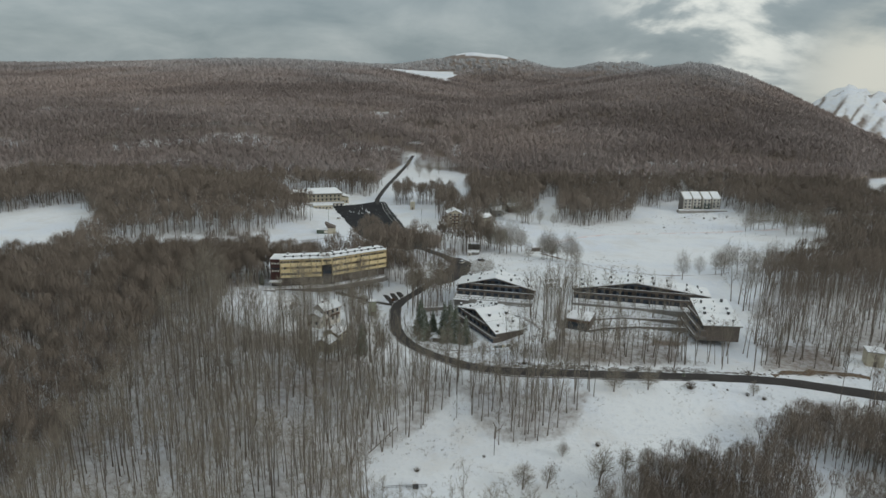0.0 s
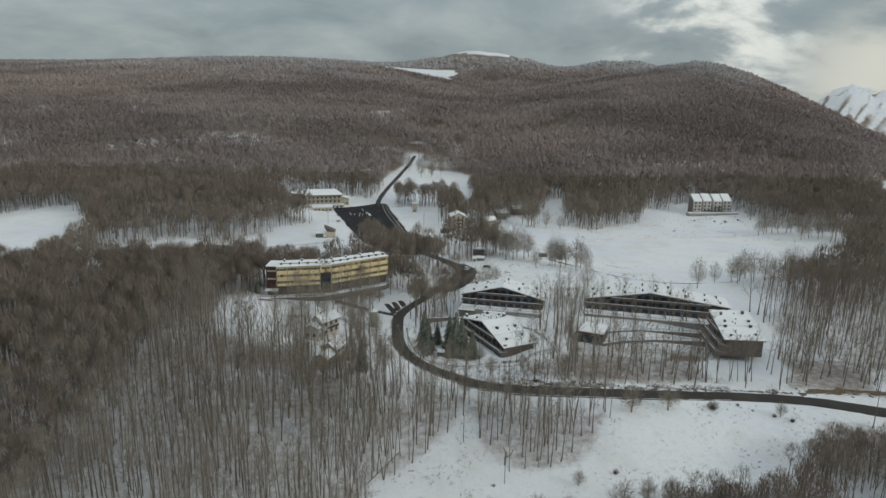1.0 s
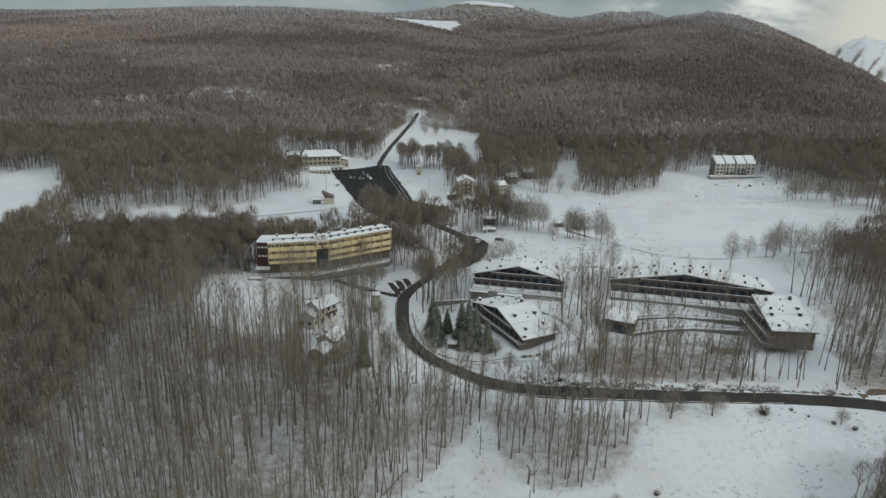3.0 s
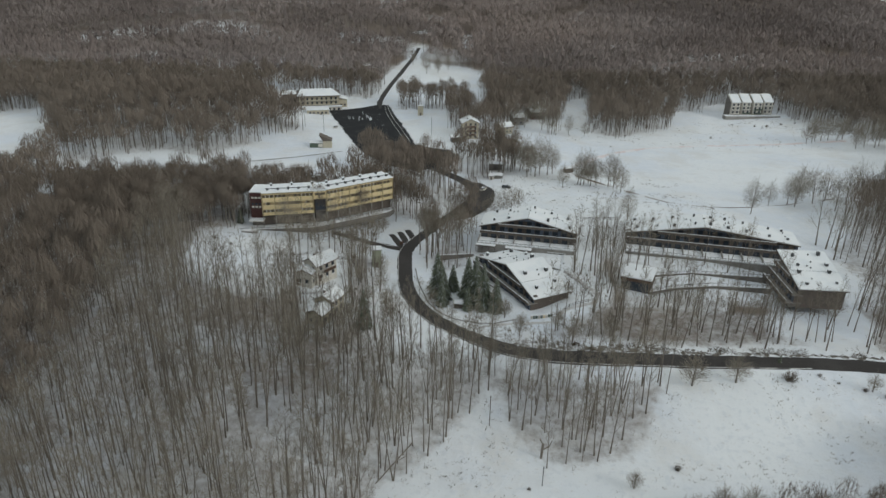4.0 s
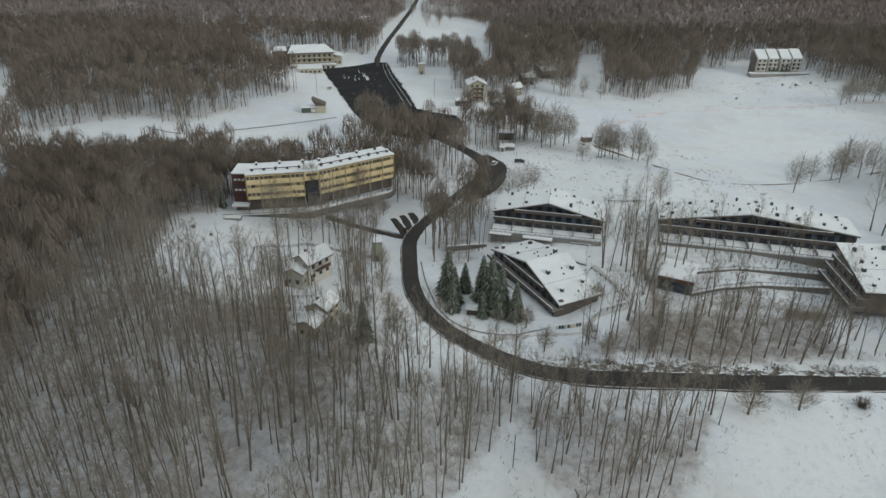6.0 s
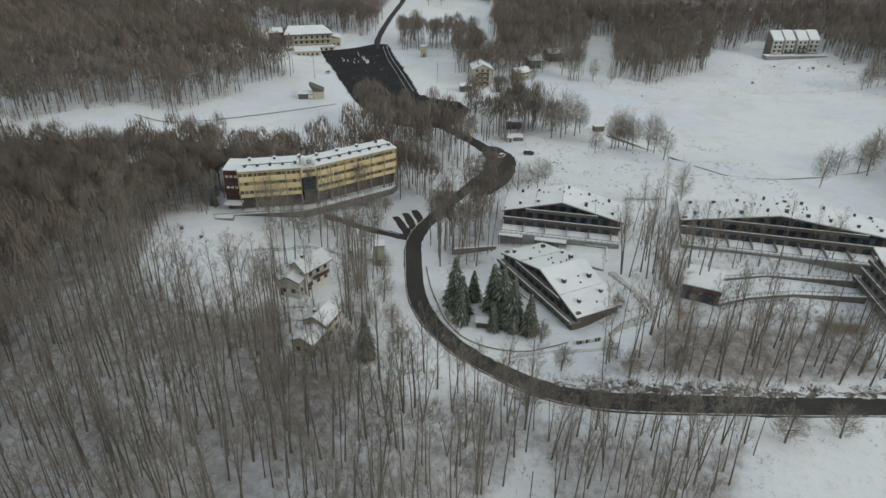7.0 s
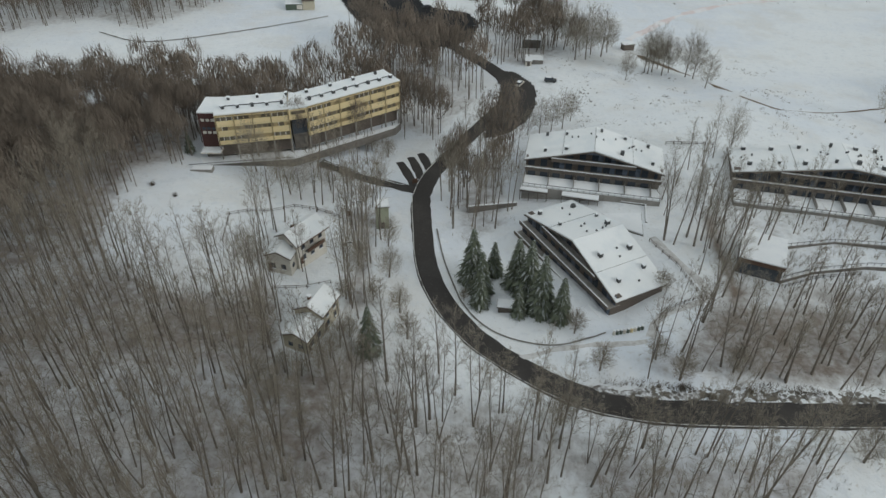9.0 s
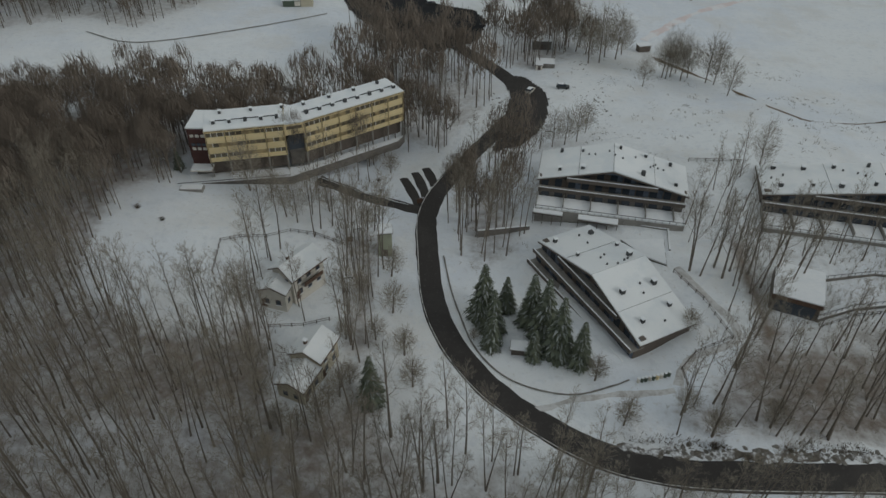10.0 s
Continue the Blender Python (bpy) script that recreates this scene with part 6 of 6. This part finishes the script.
    for x, y in ((-10, 300), (-8, 304), (-4, 308), (-6, 296), (-2, 300), (-9, 312), (-5, 318), (-1, 326), (2, 330), (-7, 322), (-12, 306), (1, 305), (3, 298), (-11, 292), (-7, 288), (47, 296), (49, 291), (51, 299), (46, 287),
                 (52, 285), (49, 280), (54, 292), (56, 300), (47, 275), (44, 281), (-58, 321), (-50, 315), (-44, 318), (-40, 322), (-37, 321), (-34, 336), (-24, 347), (-22, 352), (-19, 347), (-15, 352), (-12, 358), (-17, 360),
                 (43, 268), (46, 265), (50, 274), (58, 284), (61, 288), (65, 285), (69, 282), (73, 286), (78, 283), (84, 284), (90, 281), (95, 283), (99, 286), (57, 293), (53, 303), (55, 308), (58, 312), (50, 308), (47, 303), (64, 261), (72, 263), (41, 290), (42, 298), (62, 280), (-47, 272), (-44, 266), (-37, 271), (-37.5, 275), (-36.5, 281), (-35, 259), (-48, 254)):
        put(x + rng.normal() * 0.6, y + rng.normal() * 0.6, "slim", rng.uniform(0.8, 1.0) * (0.82 if 40 < x < 60 and y > 279 else 1))
    # the wood that the camera passes nearest
    p = scatter(rng, *NEAR_WOOD, 4.0, lambda x, y: (wooded(x, y) > 0) & (gappy(x, y, 0.035, 1.0) > -0.36))
    p = p[(p[:, 0] < 6) | (rng.uniform(size=len(p)) < 0.72)]
    p = p[np.argsort(np.hypot(p[:, 0] - 5, p[:, 1] - 205))]
    p = p[~by_road(p[:, 0], p[:, 1]) | (rng.uniform(size=len(p)) < 0.35)]
    for x, y in p[:60]:
        put(x, y, "slim", rng.uniform(0.85, 1.12) * (0.8 if x > 8 else 1.0))
    tagged(plant("beech_wood_near_road", kinds["slim"], p[60:], [BARK, TWIGS], rng, 0.85, 1.12), "tall slim bare beeches near the road", "trees", kind="stuff")
    # pollarded stub
    x, y = 18, 199.5
    t = thing("stump", pose(x, y, zg(x, y)), "dead broken tree stub with one bent limb", "tree")
    part("trunk", Geo().beam((0, 0, -0.3), (0.2, 0, 4.2), 0.3, 7).beam((0.2, 0, 2.4), (1.8, 0.3, 3.4), 0.16, 5).beam((1.8, 0.3, 3.4), (2.4, 0.4, 4.9), 0.1, 5).beam((0.2, 0, 4.0), (-0.6, 0.2, 5.6), 0.16, 5), BARK, t)
    x, y = -16, 196
    t = thing("fallen_trunk", pose(x, y, zg(x, y)), "fallen thin trunk leaning in the snow", "tree")
    part("trunk", Geo().beam((-5, -6, -0.1), (3, 4, 3.6), 0.14, 6).beam((0, 0, 1.7), (1.6, 0.4, 2.6), 0.07, 5), BARK, t)


def spruce_arrays(seed, h, r):
    """Drooping whorls of needled boughs, some of them snow-laden (material 2)."""
    rng = np.random.default_rng(seed)
    bag = Bag()
    bag.limb((0, 0, -0.4), (0, 0, h * 0.96), 0.02 * h, 0.03, 6)
    n = int(h * 2.3)
    for k in range(n):
        t = 0.05 + 0.93 * k / n
        rad = r * (1 - t) ** 0.85 * rng.uniform(0.85, 1.12) + 0.15
        for i in range(int(7 + 5 * (1 - t))):
            az = i * 6.283 / int(7 + 5 * (1 - t)) + k * 1.3 + rng.uniform(-0.3, 0.3)
            ln = rad * rng.uniform(0.75, 1.15)
            d, s = np.array([math.cos(az), math.sin(az), 0]), np.array([-math.sin(az), math.cos(az), 0])
            o = np.array([0, 0, h * t])
            w = 0.16 * ln + 0.16
            mid = o + d * ln * 0.55 + np.array([0, 0, -0.10 * ln])
            tip = o + d * ln + np.array([0, 0, -0.42 * ln])
            laden = rng.uniform() < 0.42
            for lift, mat, q in ((0, 1, 1.0),) + (((0.07, 2, 0.5),) if laden else ()):
                c = len(bag.v)
                u = np.array([0, 0, lift])
                bag.v += [o + u, mid + s * w * q + u, mid - s * w * q + u, tip + u]
                bag.f += [(c, c + 2, c + 1), (c + 1, c + 2, c + 3)]
                bag.m += [mat, mat]
            for side in (-1, 1):
                for g in (0.45, 0.7, 0.9):
                    b0 = o + (tip - o) * g + np.array([0, 0, 0.05])
                    bag.blade(b0, b0 + s * side * w * (1.5 - g) * 1.6 + d * 0.22 * ln + np.array([0, 0, -0.16 * ln]), 0.16, rng)
    return bag.arrays()


def spruces():
    rng = np.random.default_rng(5)
    made = []
    for i in range(4):
        a = spruce_arrays(800 + i, (15.5, 13, 18, 15)[i], (4.1, 3.5, 4.4, 3.7)[i])
        made.append([split_mesh(n, a, w, mt) for n, w, mt in (("trunk", 0, BARK), ("crown", 1, NEEDLES), ("bough_snow", 2, DUSTED))])
    for x, y, k, s in ((-8, 268.5, 0, 1.0), (-6.2, 264, 0, .8), (-6.6, 260, 1, .75), (-3, 271, 1, .75), (1.8, 266.5, 3, .95), (4.0, 262.5, 2, .9), (6.2, 257.4, 2, .88), (10, 254.6, 3, .8), (1.4, 256.6, 1, .62), (4.6, 266, 3, .85),
                       (-86, 319.5, 1, .5), (-29.5, 246.5, 3, .85), (-97, 690, 2, .9), (-92, 676, 0, .9), (-66, 690, 0, .8), (88, 232, 1, .2)):
        t = thing("spruce", pose(x, y, zg(x, y), 0, 0, rng.uniform(0, 360)) @ Matrix.Diagonal((s, s, s, 1)), "dark green spruce with snow on its boughs", "tree", "spruces")
        for me in made[k]:
            tagged(part(me.name.split(".")[0], None, None, t, shared=me), kind="" if me.name.startswith("trunk") else "stuff")
    for i in range(22):
        x, y = rng.uniform(52, 125), rng.uniform(655, 720)
        s = rng.uniform(0.6, 0.95)
        t = thing("spruce", pose(x, y, zg(x, y), 0, 0, rng.uniform(0, 360)) @ Matrix.Diagonal((s, s, s, 1)), "small dark spruce in the far wood edge", "tree", "far spruces")
        for me in made[i % 4]:
            tagged(part(me.name.split(".")[0], None, None, t, shared=me), kind="" if me.name.startswith("trunk") else "stuff")


def shrub_mesh(seed, r, h, n=130):
    rng = np.random.default_rng(seed)
    bag = Bag()
    for i in range(n):
        az, q = rng.uniform(0, 6.283), math.sqrt(rng.uniform())
        e = np.array([math.cos(az) * r * q, math.sin(az) * r * q, h * (1 - 0.55 * q * q) * rng.uniform(0.6, 1.05)])
        bag.blade((e[0] * 0.3, e[1] * 0.3, 0), e, 0.06, rng)
        bag.blade(e * 0.7, e + rng.normal(size=3) * 0.25, 0.05, rng)
    v, f, m = bag.arrays()
    me = bpy.data.meshes.new("twigs")
    me.from_pydata(v.tolist(), [], f.tolist())
    me.materials.append(SHRUB)
    return me


def rock_mesh(seed):
    bm = bmesh.new()
    bmesh.ops.create_icosphere(bm, subdivisions=1, radius=0.5)
    rng = random.Random(seed)
    for v in bm.verts:
        v.co *= rng.uniform(0.6, 1.15)
        v.co.z *= 0.6
    me = bpy.data.meshes.new("rock")
    bm.to_mesh(me)
    bm.free()
    me.materials.append(STONE)
    return me


def ground_cover():
    rng = np.random.default_rng(31)
    shrubs = [shrub_mesh(900 + i, 1.5, 2.0) for i in range(3)]
    for x, y, s in ((88, 225, 1.8), (97, 227, .55), (50, 196.5, .85), (107, 222, .7), (112, 220, .8), (101, 224.5, .4), (168, 515, .8), (210, 548, .8), (218, 547, .9), (229, 550, .8), (-34, 323, .6), (-33, 318, .5), (-6, 181, .8), (14, 189, .5), (196, 552, .6), (240, 553, .7),
                    (109, 505, .6), (92, 470, .5), (-94, 552, .6), (-90, 300, .7), (-83, 296, .6), (36, 233.8, .8), (31, 236, .9), (65, 228, .5), (44, 235.5, .8)):
        t = new("shrub", shrubs[rng.integers(3)])
        t.matrix_basis = pose(x, y, zg(x, y), 0, 0, rng.uniform(0, 360)) @ Matrix.Diagonal((s, s, s, 1))
        tagged(t, "brown leafless shrub standing in the snow", "shrub", "shrubs")
    rocks = [rock_mesh(40 + i) for i in range(6)]
    spots = [(rng.uniform(12, 68), 234.9 + rng.normal() * 0.7, rng.uniform(0.4, 1.3)) for _ in range(170)]
    spots += [(rng.uniform(122, 156), 236.5 + rng.normal() * 1.2, rng.uniform(0.5, 1.5)) for _ in range(70)]
    spots += [(rng.uniform(24, 34), 355 + rng.normal() * 8, rng.uniform(0.3, 0.8)) for _ in range(36)]
    spots += [(28 + rng.normal() * 3.0, 354 + rng.normal() * 8, rng.uniform(0.25, 0.6)) for _ in range(60)]
    spots += [(rng.uniform(-2, 4), 364 + rng.normal() * 3, rng.uniform(0.4, 0.9)) for _ in range(20)]
    spots += [(rng.uniform(100, 122), 235.5 + rng.normal() * 0.6, rng.uniform(0.4, 0.9)) for _ in range(26)]
    for x, y, s in spots:
        t = new("rock", rocks[rng.integers(6)])
        t.matrix_basis = pose(x, y, zg(x, y, -0.05), rng.uniform(-20, 20), rng.uniform(-20, 20), rng.uniform(0, 360)) @ Matrix.Diagonal((s * 1.5, s, s * 0.8, 1))
        tagged(t, "grey snow-dusted rock on the bank", "rock", "rocks on the bank")
    tagged(ribbon("roadside_ledge", [(14, 236.2), (24, 234.8), (40, 234.6), (62, 234.7), (84, 235.4), (104, 235.6), (119, 235.0)], 1.5, 0.16, LEDGE, 5, 0.55, 1.2), "dark rocky ledge patched with snow above the road", "bank", kind="structure")
    tagged(ribbon("earth_bank", [(121, 235.2), (130, 237.5), (140, 238), (150, 237), (157, 235)], 3.4, 0.12, EARTH, 6, 0.6), "bare brown earth bank above the road", "bank", kind="structure")
    # dry grass and stems that stick out of the snow
    bag = Bag()
    for _ in range(6500):
        if rng.uniform() < 0.35:
            x, y = rng.uniform(12, 120), 233.8 + abs(rng.normal()) * 2.5
        elif rng.uniform() < 0.5:
            x, y = rng.uniform(-30, 125), rng.uniform(165, 228)
        elif rng.uniform() < 0.45:
            x, y = rng.uniform(20, 110), rng.uniform(318, 400)
        elif rng.uniform() < 0.3:
            x, y = rng.uniform(190, 260), rng.uniform(535, 568)
        else:
            x, y = rng.uniform(60, 260), rng.uniform(480, 560)
        if wooded(x, y) > 0 or dist_line(np.array(x), np.array(y), LOW_ROAD) < 4.2 or noise.noise(Vector((x * 0.09, y * 0.09, 7))) < 0.02:
            continue
        z = zg(x, y)
        for _ in range(5):
            q = rng.normal(size=2) * 0.25
            bag.blade((x + q[0], y + q[1], z - 0.05), (x + q[0] * 2, y + q[1] * 2, z + rng.uniform(0.25, 0.75)), 0.11, rng)
    v, f, m = bag.arrays()
    tagged(tri_object("dry_grass", v, f, [SHRUB]), "dry grass stems poking through the snow", "grass", kind="stuff")
    # young growth and fallen twigs among the trees
    bag = Bag()
    p = scatter(rng, -95, 140, 165, 300, 2.4, lambda x, y: (wooded(x, y) > 0))
    for x, y in p:
        if rng.uniform() < (0.8 if x > 34 and y > 234 else 0.5):
            z = zg(x, y)
            hgt = rng.uniform(1.0, 3.5)
            for _ in range(9):
                d = rng.normal(size=3) * 0.35 + np.array([0, 0, 1])
                bag.blade((x, y, z + hgt * rng.uniform(0, 0.5)), np.array([x, y, z]) + d * hgt * rng.uniform(0.5, 1), 0.045, rng)
    # a thicket round the terraces of the long lodge
    for x, y in scatter(rng, 48, 112, 258, 300, 1.7, lambda x, y: in_polygon(x, y, THICKET)):
        if noise.noise(Vector((x * 0.12, y * 0.12, 2.7))) > -0.3:
            z = zg(x, y)
            hgt = rng.uniform(0.9, 3.6)
            for _ in range(14):
                d = rng.normal(size=3) * 0.4 + np.array([0, 0, 1])
                bag.blade((x, y, z + hgt * rng.uniform(0, 0.4)), np.array([x, y, z]) + d * hgt * rng.uniform(0.5, 1), 0.05, rng)
    v, f, m = bag.arrays()
    tagged(tri_object("undergrowth", v, f, [TWIGS]), "leafless saplings among the trees", "undergrowth", kind="stuff")


single_trees()
spruces()
ground_cover()
